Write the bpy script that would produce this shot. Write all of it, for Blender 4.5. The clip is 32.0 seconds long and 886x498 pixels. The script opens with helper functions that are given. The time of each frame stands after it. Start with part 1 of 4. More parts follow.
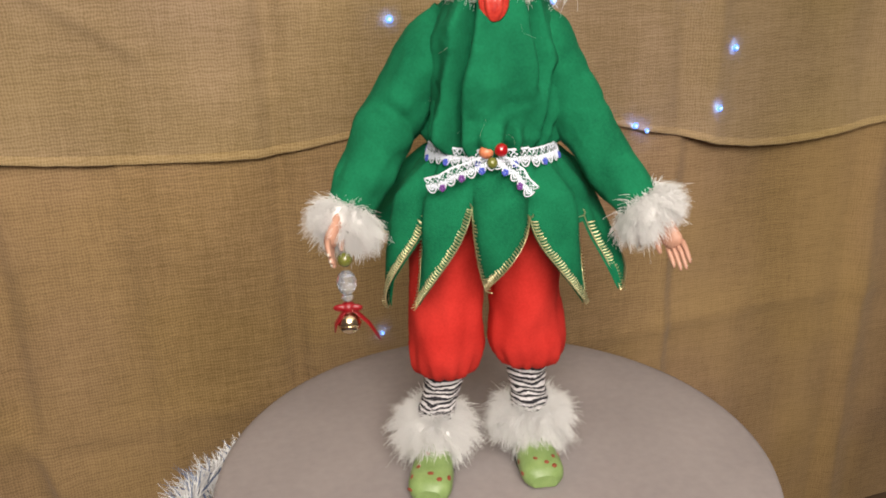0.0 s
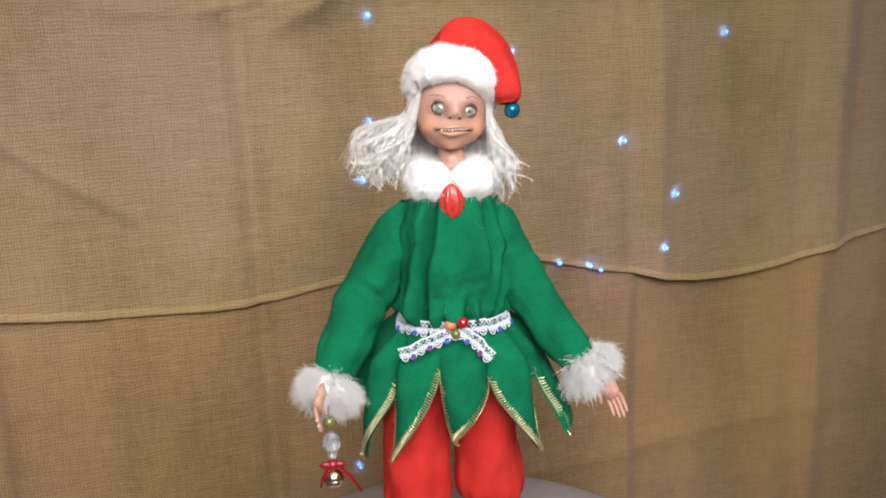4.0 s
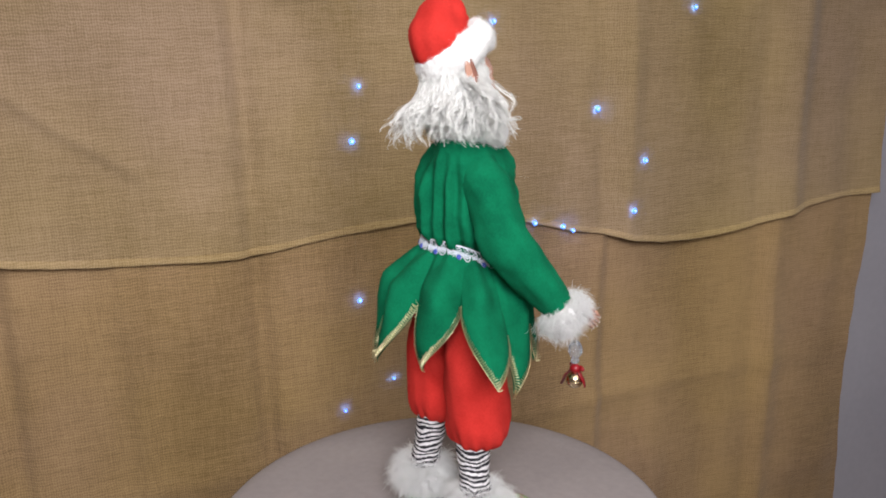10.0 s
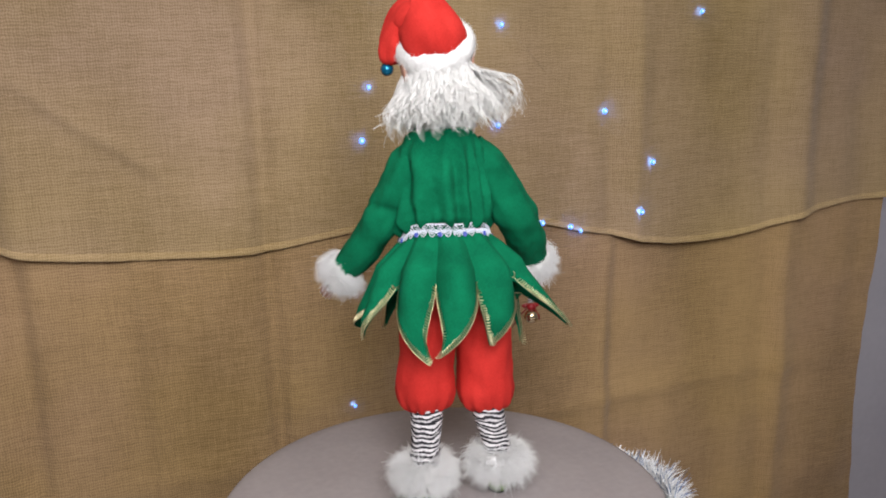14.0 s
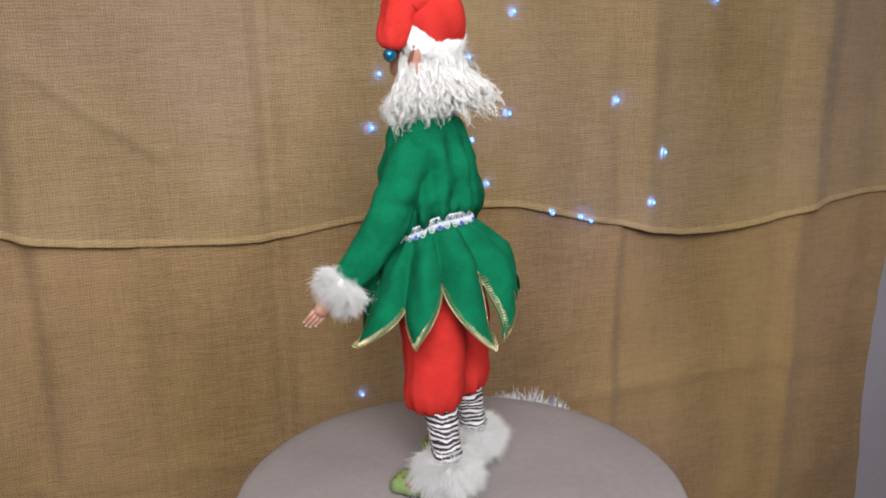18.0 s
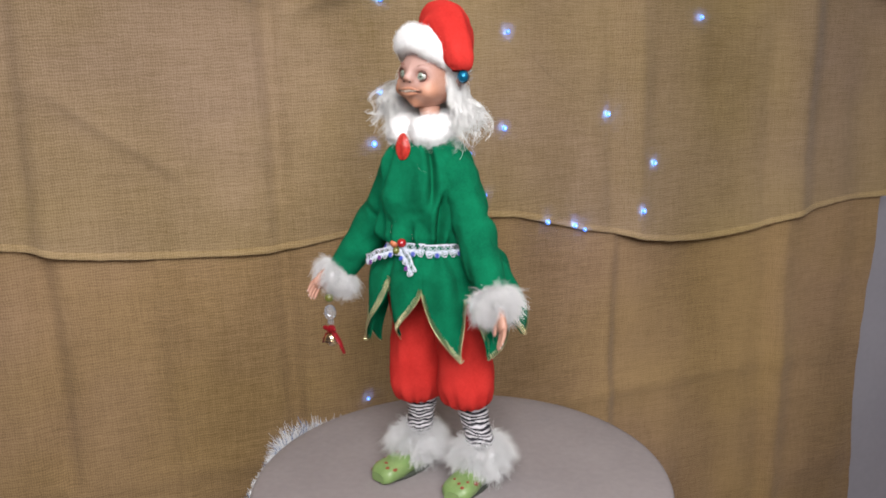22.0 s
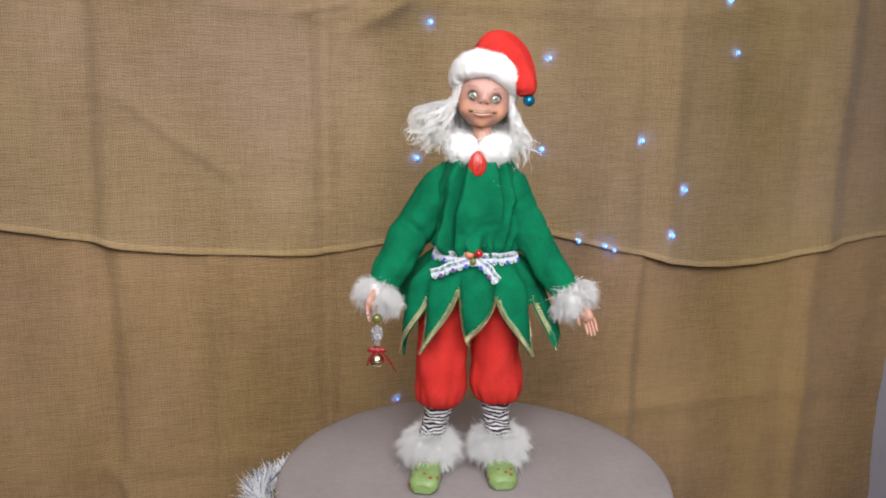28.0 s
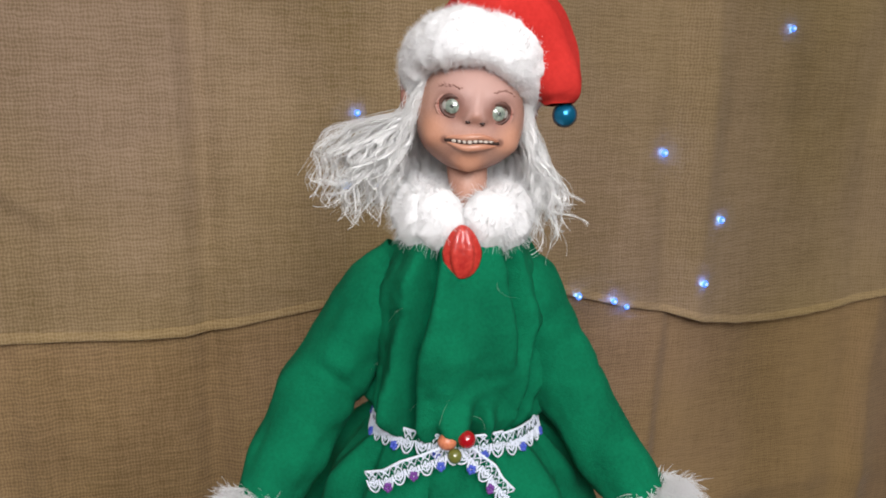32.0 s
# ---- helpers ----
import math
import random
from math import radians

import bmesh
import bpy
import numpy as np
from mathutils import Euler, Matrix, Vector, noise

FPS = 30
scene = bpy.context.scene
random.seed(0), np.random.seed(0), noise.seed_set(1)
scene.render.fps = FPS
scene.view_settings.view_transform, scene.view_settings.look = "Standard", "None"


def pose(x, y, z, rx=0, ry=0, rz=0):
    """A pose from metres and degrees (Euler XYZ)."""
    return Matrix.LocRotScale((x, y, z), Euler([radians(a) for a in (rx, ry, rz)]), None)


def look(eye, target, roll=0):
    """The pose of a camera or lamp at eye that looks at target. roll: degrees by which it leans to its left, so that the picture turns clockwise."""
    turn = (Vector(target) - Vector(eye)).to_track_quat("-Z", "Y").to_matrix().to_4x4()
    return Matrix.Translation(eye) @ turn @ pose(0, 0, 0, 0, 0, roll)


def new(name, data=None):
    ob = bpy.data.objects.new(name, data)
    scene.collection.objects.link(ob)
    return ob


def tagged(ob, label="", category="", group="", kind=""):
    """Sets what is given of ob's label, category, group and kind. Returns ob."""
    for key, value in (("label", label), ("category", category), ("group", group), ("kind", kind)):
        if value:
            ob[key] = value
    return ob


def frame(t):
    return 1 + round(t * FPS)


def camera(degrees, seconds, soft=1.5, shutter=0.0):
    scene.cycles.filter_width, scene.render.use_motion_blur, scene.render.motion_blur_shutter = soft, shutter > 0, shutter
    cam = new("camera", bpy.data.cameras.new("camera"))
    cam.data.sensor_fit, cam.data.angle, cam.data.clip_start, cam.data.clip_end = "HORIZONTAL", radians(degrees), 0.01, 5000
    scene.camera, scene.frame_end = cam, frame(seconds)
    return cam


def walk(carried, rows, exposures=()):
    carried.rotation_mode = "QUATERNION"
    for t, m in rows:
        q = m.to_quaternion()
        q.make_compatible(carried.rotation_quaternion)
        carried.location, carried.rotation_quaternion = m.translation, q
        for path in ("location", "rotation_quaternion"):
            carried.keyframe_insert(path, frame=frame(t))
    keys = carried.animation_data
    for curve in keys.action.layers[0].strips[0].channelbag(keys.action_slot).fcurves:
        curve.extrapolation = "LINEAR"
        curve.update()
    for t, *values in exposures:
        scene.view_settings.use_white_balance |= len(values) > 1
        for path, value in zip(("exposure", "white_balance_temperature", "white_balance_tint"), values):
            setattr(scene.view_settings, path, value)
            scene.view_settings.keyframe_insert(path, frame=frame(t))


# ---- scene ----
cam = camera(58.0, 32.0, soft=1.9)
# seconds, place, yaw, pitch, roll
PATH = [
    (0, -0.2397, -0.6475, 1.2199, -16.52, -19.69, -1.68),
    (0.5, -0.2745, -0.7071, 1.2609, -17.76, -17.63, -2.65),
    (1, -0.2709, -0.7263, 1.2876, -19.45, -15.53, -2.99),
    (1.5, -0.2718, -0.7400, 1.3045, -20.28, -13.93, -3.66),
    (2, -0.2600, -0.7511, 1.3076, -19.33, -13.30, -3.65),
    (2.5, -0.2542, -0.7607, 1.3142, -18.90, -13.16, -2.84),
    (3, -0.2585, -0.7617, 1.3194, -18.84, -12.54, -2.55),
    (3.5, -0.2504, -0.7499, 1.3089, -18.09, -11.77, -2.71),
    (5.5, -0.2635, -0.7280, 1.2734, -20.54, -12.64, -1.84),
    (6, -0.2499, -0.7475, 1.2611, -20.31, -12.29, -2.60),
    (6.5, -0.2422, -0.7369, 1.2637, -19.97, -12.71, -2.79),
    (7, -0.2353, -0.7323, 1.2639, -19.67, -12.96, -2.66),
    (7.5, -0.2480, -0.7275, 1.2587, -20.06, -13.01, -2.04),
    (8, -0.2520, -0.7292, 1.2708, -19.49, -13.79, -1.83),
    (8.5, -0.2425, -0.7304, 1.2608, -19.32, -13.82, -2.31),
    (9, -0.2478, -0.7511, 1.2741, -20.17, -13.80, -2.11),
    (9.5, -0.2639, -0.7935, 1.3103, -20.30, -14.51, -0.89),
    (10, -0.2866, -0.8243, 1.3021, -19.80, -14.25, -1.33),
    (10.5, -0.2917, -0.8367, 1.2980, -19.72, -14.36, -1.04),
    (11, -0.2915, -0.8337, 1.2589, -20.16, -14.06, -1.37),
    (11.5, -0.2968, -0.8389, 1.2535, -19.94, -14.08, -1.35),
    (12, -0.2976, -0.8358, 1.2582, -20.25, -14.21, -1.36),
    (12.5, -0.2830, -0.8341, 1.2661, -20.49, -14.45, -1.41),
    (13, -0.2727, -0.8556, 1.2600, -19.07, -13.26, -2.01),
    (13.5, -0.2708, -0.8614, 1.2701, -18.43, -12.96, -1.68),
    (15.5, -0.2807, -0.8963, 1.2731, -17.42, -12.84, -1.53),
    (16, -0.2991, -0.8736, 1.2693, -17.94, -12.69, -1.33),
    (16.5, -0.2795, -0.8678, 1.2725, -17.25, -13.22, -1.72),
    (17, -0.2825, -0.8559, 1.2600, -16.97, -13.25, -1.43),
    (17.5, -0.2810, -0.8507, 1.2673, -17.70, -13.82, -1.14),
    (18, -0.2778, -0.8559, 1.2686, -17.75, -13.65, -1.02),
    (18.5, -0.2813, -0.8618, 1.2704, -17.25, -13.35, -0.78),
    (19, -0.2846, -0.8822, 1.2749, -17.61, -13.24, -0.53),
    (19.5, -0.2854, -0.9147, 1.2754, -16.46, -12.89, -1.05),
    (20, -0.2937, -0.9255, 1.2793, -16.35, -12.58, -1.18),
    (20.5, -0.2920, -0.9088, 1.2809, -17.36, -13.00, -0.63),
    (21, -0.2931, -0.8894, 1.2490, -18.14, -12.91, -0.77),
    (21.5, -0.2905, -0.8977, 1.2802, -18.42, -13.99, -1.20),
    (22, -0.2929, -0.9258, 1.2803, -17.47, -12.81, -1.77),
    (22.5, -0.2955, -0.9432, 1.2835, -17.19, -12.26, -2.15),
    (23, -0.2942, -0.9499, 1.2820, -16.27, -12.68, -2.25),
    (23.5, -0.2934, -0.9228, 1.2780, -16.58, -13.32, -2.77),
    (24, -0.3005, -0.9022, 1.2734, -17.03, -13.24, -2.61),
    (24.5, -0.3057, -0.9440, 1.2801, -17.21, -12.85, -2.01),
    (25, -0.3194, -1.0249, 1.2965, -16.81, -12.71, -0.86),
    (25.5, -0.3236, -1.1086, 1.3060, -14.86, -12.43, -1.23),
    (27.5, -0.3122, -1.0893, 1.3003, -14.17, -11.75, 0.20),
    (28, -0.3129, -1.0034, 1.2871, -14.85, -11.62, 0.95),
    (28.5, -0.3010, -0.9131, 1.2902, -15.67, -11.32, 0.89),
    (29, -0.2786, -0.8057, 1.2895, -16.46, -10.68, 0.79),
    (29.5, -0.2576, -0.7132, 1.2994, -17.46, -11.69, 1.18),
    (30, -0.2304, -0.6387, 1.3292, -17.99, -12.61, 1.57),
    (30.5, -0.2101, -0.5726, 1.3422, -17.87, -12.72, 1.23),
    (31, -0.1971, -0.5185, 1.3305, -18.12, -13.12, 1.66),
    (31.5, -0.1866, -0.4799, 1.3157, -18.62, -13.33, 1.93),
    (32, -0.1808, -0.4853, 1.2950, -19.28, -12.67, 0.93),
]
EXPOSURES = [(0.0, 0.05, 7500, 10), (3.5, 0.0, 6750, 10), (6.0, -0.05, 6450, 10), (28.0, -0.05, 6450, 10), (30.0, -0.2, 6450, 10), (32.0, -0.4, 6450, 10)]
walk(cam, [(t, pose(x, y, z, 0, 0, yaw) @ pose(0, 0, 0, 90 + pitch, 0, 0) @ pose(0, 0, 0, 0, 0, roll)) for t, x, y, z, yaw, pitch, roll in PATH], EXPOSURES)

# ---- light ----
world = bpy.data.worlds.new("world")
scene.world = world
world.use_nodes = True
world.node_tree.nodes["Background"].inputs[0].default_value = (0.9, 0.93, 1.0, 1)
world.node_tree.nodes["Background"].inputs[1].default_value = 0.3


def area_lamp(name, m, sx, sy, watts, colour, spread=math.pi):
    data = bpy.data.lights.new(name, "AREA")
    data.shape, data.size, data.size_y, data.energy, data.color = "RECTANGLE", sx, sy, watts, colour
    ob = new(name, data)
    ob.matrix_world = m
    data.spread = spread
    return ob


# wide soft panel out of view, added as overhead fill for the room
area_lamp("added_ceiling_fill", look((-0.05, -0.85, 2.37), (-0.05, -0.60, 0.0)), 2.2, 1.9, 23.5, (1.0, 0.97, 0.95))
# unseen softbox behind the camera, added to brighten the doll
area_lamp("added_key_light", look((-0.34, -1.4, 1.85), (0.0, 0.1, 1.0)), 0.9, 0.7, 19.5, (1.0, 0.98, 0.98), 2.2)

# ---- materials ----


def material(name, colour, rough=0.8, metal=0.0, sheen=0.0, emit=None, strength=0.0, coat=0.0):
    m = bpy.data.materials.new(name)
    m.use_nodes = True
    b = m.node_tree.nodes["Principled BSDF"]
    b.inputs["Base Color"].default_value = (*colour, 1)
    b.inputs["Roughness"].default_value = rough
    b.inputs["Metallic"].default_value = metal
    b.inputs["Sheen Weight"].default_value = sheen
    b.inputs["Coat Weight"].default_value = coat
    if emit:
        b.inputs["Emission Color"].default_value = (*emit, 1)
        b.inputs["Emission Strength"].default_value = strength
    return m


def node(m, kind, **values):
    n = m.node_tree.nodes.new(kind)
    for k, v in values.items():
        n.inputs[k].default_value = v
    return n


def link(m, a, b):
    m.node_tree.links.new(a, b)


def vary(m, dark, light, scale, detail=6, bump=0.0, bump_scale=None, distance=0.001):
    """Two-scale noise in colour, and a fine relief."""
    b = m.node_tree.nodes["Principled BSDF"]
    tc = node(m, "ShaderNodeTexCoord")
    n1 = node(m, "ShaderNodeTexNoise", Scale=scale, Detail=detail)
    n2 = node(m, "ShaderNodeTexNoise", Scale=scale * 14, Detail=3)
    add = m.node_tree.nodes.new("ShaderNodeMath")
    add.operation = "MULTIPLY_ADD"
    add.inputs[1].default_value, add.inputs[2].default_value = 0.35, 0.0
    mix = m.node_tree.nodes.new("ShaderNodeMath")
    mix.operation = "MULTIPLY_ADD"
    mix.inputs[1].default_value = 0.65
    link(m, tc.outputs["Object"], n1.inputs["Vector"])
    link(m, tc.outputs["Object"], n2.inputs["Vector"])
    link(m, n2.outputs["Fac"], add.inputs[0])
    link(m, n1.outputs["Fac"], mix.inputs[0])
    link(m, add.outputs[0], mix.inputs[2])
    ramp = m.node_tree.nodes.new("ShaderNodeValToRGB")
    ramp.color_ramp.elements[0].position, ramp.color_ramp.elements[1].position = 0.3, 0.7
    ramp.color_ramp.elements[0].color, ramp.color_ramp.elements[1].color = (*dark, 1), (*light, 1)
    link(m, mix.outputs[0], ramp.inputs[0])
    link(m, ramp.outputs[0], b.inputs["Base Color"])
    if bump:
        n3 = node(m, "ShaderNodeTexNoise", Scale=bump_scale or scale * 30, Detail=4)
        link(m, tc.outputs["Object"], n3.inputs["Vector"])
        bp = node(m, "ShaderNodeBump", Strength=bump, Distance=distance)
        link(m, n3.outputs["Fac"], bp.inputs["Height"])
        link(m, bp.outputs[0], b.inputs["Normal"])
    return m


def burlap_material(name, dark, light):
    m = material(name, light, 0.95, sheen=0.15)
    b = m.node_tree.nodes["Principled BSDF"]
    tc = node(m, "ShaderNodeTexCoord")
    waves = []
    for axis in ("X", "Z"):
        w = m.node_tree.nodes.new("ShaderNodeTexWave")
        w.bands_direction = axis
        w.inputs["Scale"].default_value = 80 if axis == "X" else 62
        w.inputs["Distortion"].default_value = 6.0
        w.inputs["Detail"].default_value = 2
        w.inputs["Detail Scale"].default_value = 1.2
        link(m, tc.outputs["Object"], w.inputs["Vector"])
        waves.append(w)
    streaks = []
    for sx, sz in ((260, 30), (26, 260), (3.5, 1.4)):
        mp = node(m, "ShaderNodeMapping")
        mp.inputs["Scale"].default_value = (sx, 1, sz)
        n = node(m, "ShaderNodeTexNoise", Scale=1.0, Detail=5)
        link(m, tc.outputs["Object"], mp.inputs["Vector"])
        link(m, mp.outputs[0], n.inputs["Vector"])
        streaks.append(n)

    def math_node(op, a, bb):
        n = m.node_tree.nodes.new("ShaderNodeMath")
        n.operation = op
        for i, v in enumerate((a, bb)):
            if isinstance(v, (int, float)):
                n.inputs[i].default_value = v
            else:
                link(m, v, n.inputs[i])
        return n.outputs[0]
    weave = math_node("MULTIPLY", math_node("ADD", waves[0].outputs["Fac"], waves[1].outputs["Fac"]), 0.5)
    thread = math_node("MULTIPLY", math_node("ADD", math_node("MULTIPLY", streaks[0].outputs["Fac"], 0.85), math_node("MULTIPLY", streaks[1].outputs["Fac"], 1.15)), 0.5)
    both = math_node("ADD", math_node("MULTIPLY", weave, 0.28), math_node("MULTIPLY", thread, 0.56))
    total = math_node("ADD", both, math_node("MULTIPLY", streaks[2].outputs["Fac"], 0.68))
    ramp = m.node_tree.nodes.new("ShaderNodeValToRGB")
    ramp.color_ramp.elements[0].position, ramp.color_ramp.elements[1].position = 0.5, 0.96
    ramp.color_ramp.elements[0].color, ramp.color_ramp.elements[1].color = (*dark, 1), (*light, 1)
    link(m, total, ramp.inputs[0])
    # the jute varies from golden to pinkish tan over wide patches
    patch = node(m, "ShaderNodeTexNoise", Scale=1.6, Detail=3)
    link(m, tc.outputs["Object"], patch.inputs["Vector"])
    tint = m.node_tree.nodes.new("ShaderNodeValToRGB")
    tint.color_ramp.elements[0].position, tint.color_ramp.elements[1].position = 0.36, 0.62
    tint.color_ramp.elements[0].color, tint.color_ramp.elements[1].color = (1.0, 0.99, 0.78, 1), (1.0, 0.97, 1.08, 1)
    link(m, patch.outputs["Fac"], tint.inputs[0])
    tinted = m.node_tree.nodes.new("ShaderNodeMixRGB")
    tinted.blend_type = "MULTIPLY"
    tinted.inputs[0].default_value = 1.0
    link(m, ramp.outputs[0], tinted.inputs[1])
    link(m, tint.outputs[0], tinted.inputs[2])
    link(m, tinted.outputs[0], b.inputs["Base Color"])
    bp = node(m, "ShaderNodeBump", Strength=0.35, Distance=0.0013)
    link(m, math_node("ADD", weave, math_node("MULTIPLY", thread, 0.6)), bp.inputs["Height"])
    link(m, bp.outputs[0], b.inputs["Normal"])
    return m


BURLAP = burlap_material("burlap", (0.197, 0.135, 0.058), (0.435, 0.315, 0.193))
BURLAP_LOW = burlap_material("burlap_lower", (0.18, 0.113, 0.051), (0.445, 0.298, 0.164))
FELT = vary(material("green_felt", (0.003, 0.17, 0.065), 0.95), (0.001, 0.092, 0.042), (0.003, 0.172, 0.078), 34, bump=0.6, bump_scale=800)
RED = vary(material("red_felt", (0.7, 0.02, 0.015), 0.95), (0.46, 0.022, 0.018), (0.64, 0.042, 0.034), 30, bump=0.4, bump_scale=900)
for cloth in (FELT, RED):
    cloth.node_tree.nodes["Principled BSDF"].inputs["Specular IOR Level"].default_value = 0.12


def fibre(name, colour, through_light=0.5):
    """Fine pale hair that lets some light pass."""
    m = material(name, colour, 0.75)
    nt = m.node_tree
    nt.nodes["Principled BSDF"].inputs["Specular IOR Level"].default_value = 0.25
    glow = node(m, "ShaderNodeBsdfTranslucent")
    glow.inputs["Color"].default_value = (*colour, 1)
    mix = node(m, "ShaderNodeMixShader")
    mix.inputs[0].default_value = through_light
    link(m, nt.nodes["Principled BSDF"].outputs[0], mix.inputs[1])
    link(m, glow.outputs[0], mix.inputs[2])
    link(m, mix.outputs[0], nt.nodes["Material Output"].inputs["Surface"])
    return m


WHITE_FUR = fibre("white_fur", (0.985, 0.985, 0.985), 0.4)
PALE_HAIR = fibre("stray_hair", (0.7, 0.7, 0.62))
PLUSH = vary(material("white_plush", (0.93, 0.92, 0.91), 0.95), (0.86, 0.85, 0.85), (0.95, 0.945, 0.94), 300, bump=0.8, bump_scale=1400, distance=0.001)
PLUSH.node_tree.nodes["Principled BSDF"].inputs["Specular IOR Level"].default_value = 0.1
GREY_FUR = fibre("pale_fur", (0.98, 0.975, 0.975), 0.4)
HAIR = fibre("white_hair", (0.985, 0.98, 0.97), 0.45)
LOCK = vary(material("white_wool", (0.93, 0.925, 0.91), 0.95), (0.86, 0.85, 0.83), (0.97, 0.965, 0.955), 700, bump=0.6, bump_scale=2600, distance=0.0006)
SKIN = vary(material("painted_skin", (0.6, 0.32, 0.23), 0.5), (0.4, 0.19, 0.13), (0.56, 0.32, 0.24), 45, bump=0.15, bump_scale=500)
LIP = vary(material("painted_lip", (0.6, 0.27, 0.15), 0.3), (0.42, 0.18, 0.11), (0.58, 0.29, 0.19), 90)
DARK = material("dark_paint", (0.04, 0.02, 0.015), 0.5)
DARKLID = vary(material("dark_lid_paint", (0.1, 0.045, 0.035), 0.5), (0.07, 0.03, 0.025), (0.15, 0.07, 0.05), 200)
SHADOW = vary(material("brown_paint", (0.16, 0.07, 0.05), 0.5), (0.2, 0.08, 0.06), (0.3, 0.13, 0.09), 200)
LID = vary(material("painted_lid", (0.34, 0.13, 0.1), 0.45), (0.3, 0.11, 0.085), (0.45, 0.19, 0.14), 120)
TEETH = material("teeth", (0.6, 0.52, 0.45), 0.35)
EYE = material("eyeball", (0.42, 0.40, 0.36), 0.1, coat=1)
IRIS = vary(material("iris", (0.3, 0.36, 0.28), 0.15, coat=1), (0.07, 0.11, 0.09), (0.42, 0.46, 0.38), 480)
PUPIL = material("pupil", (0.01, 0.01, 0.01), 0.1, coat=1)
GOLD = vary(material("gold_thread", (0.75, 0.5, 0.13), 0.32, metal=0.85), (0.42, 0.36, 0.14), (0.95, 0.88, 0.60), 700)
LACE = material("white_lace", (0.72, 0.76, 0.86), 0.85)
LACE_BLUE = material("blue_thread", (0.06, 0.1, 0.5), 0.6)
LACE_PURPLE = material("purple_thread", (0.16, 0.04, 0.26), 0.6)
GEM = vary(material("red_gem", (0.5, 0.02, 0.015), 0.25, coat=0.4), (0.32, 0.012, 0.012), (0.62, 0.06, 0.04), 320, bump=0.3, bump_scale=500)
BEAD_RED = material("red_bead", (0.35, 0.005, 0.01), 0.1, coat=1)
BEAD_ORANGE = vary(material("orange_bead", (0.6, 0.16, 0.07), 0.3), (0.4, 0.08, 0.04), (0.75, 0.3, 0.15), 500)
BEAD_GREEN = material("green_bead", (0.14, 0.15, 0.03), 0.25, coat=1)
BELL_BLUE = material("blue_bell_paint", (0.01, 0.17, 0.32), 0.25, metal=0.6)
SOCK_WHITE = vary(material("sock_white", (0.66, 0.64, 0.66), 0.9), (0.58, 0.56, 0.6), (0.74, 0.72, 0.72), 120)
SOCK_BLACK = vary(material("sock_black", (0.012, 0.012, 0.018), 0.85), (0.006, 0.006, 0.01), (0.025, 0.022, 0.03), 120)
SHOE = vary(material("green_clay", (0.2, 0.33, 0.08), 0.4), (0.15, 0.25, 0.075), (0.27, 0.38, 0.15), 70, bump=0.2, bump_scale=260)
SHOE_DOT = material("red_dot", (0.27, 0.06, 0.03), 0.4)
SOLE = material("dark_sole", (0.05, 0.06, 0.045), 0.6)
TABLE = vary(material("grey_table_cover", (0.3, 0.265, 0.265), 0.75), (0.255, 0.225, 0.228), (0.335, 0.298, 0.298), 7, bump=0.12, bump_scale=700)
WALL = vary(material("grey_wall_paint", (0.42, 0.41, 0.45), 0.8), (0.38, 0.37, 0.42), (0.44, 0.43, 0.48), 4, bump=0.05, bump_scale=120)
CEILING = vary(material("white_ceiling_paint", (0.75, 0.75, 0.73), 0.9), (0.7, 0.7, 0.68), (0.78, 0.78, 0.76), 3)
FLOOR = vary(material("wood_floor", (0.2, 0.13, 0.08), 0.5), (0.15, 0.09, 0.05), (0.25, 0.16, 0.1), 6)
TINSEL = material("silver_tinsel", (0.9, 0.91, 0.93), 0.35, metal=0.1)
TINSEL_BLUE = material("blue_tinsel_core", (0.2, 0.27, 0.45), 0.35, metal=0.4)
BLACK = material("black_plastic", (0.008, 0.008, 0.01), 0.4)
WIRE = material("silver_wire", (0.36, 0.27, 0.16), 0.6, metal=0.2)
LED = material("led_glow", (0.1, 0.2, 0.5), 0.3, emit=(0.10, 0.30, 1.0), strength=1.35)
LED_CORE = material("led_core_glow", (0.8, 0.9, 1.0), 0.3, emit=(0.5, 0.82, 1.0), strength=1.5)
LED_HALO = material("led_halo_helper", (0.3, 0.5, 1.0), 0.3, emit=(0.08, 0.24, 1.0), strength=230)
BRASS = material("bell_brass", (0.75, 0.6, 0.4), 0.22, metal=1.0)
RIBBON = material("red_ribbon", (0.25, 0.006, 0.012), 0.35)
CRYSTAL = material("crystal_bead", (0.82, 0.87, 0.95), 0.03)
CRYSTAL.node_tree.nodes["Principled BSDF"].inputs["Transmission Weight"].default_value = 0.85
CRYSTAL.node_tree.nodes["Principled BSDF"].inputs["IOR"].default_value = 1.5

# ---- mesh building ----


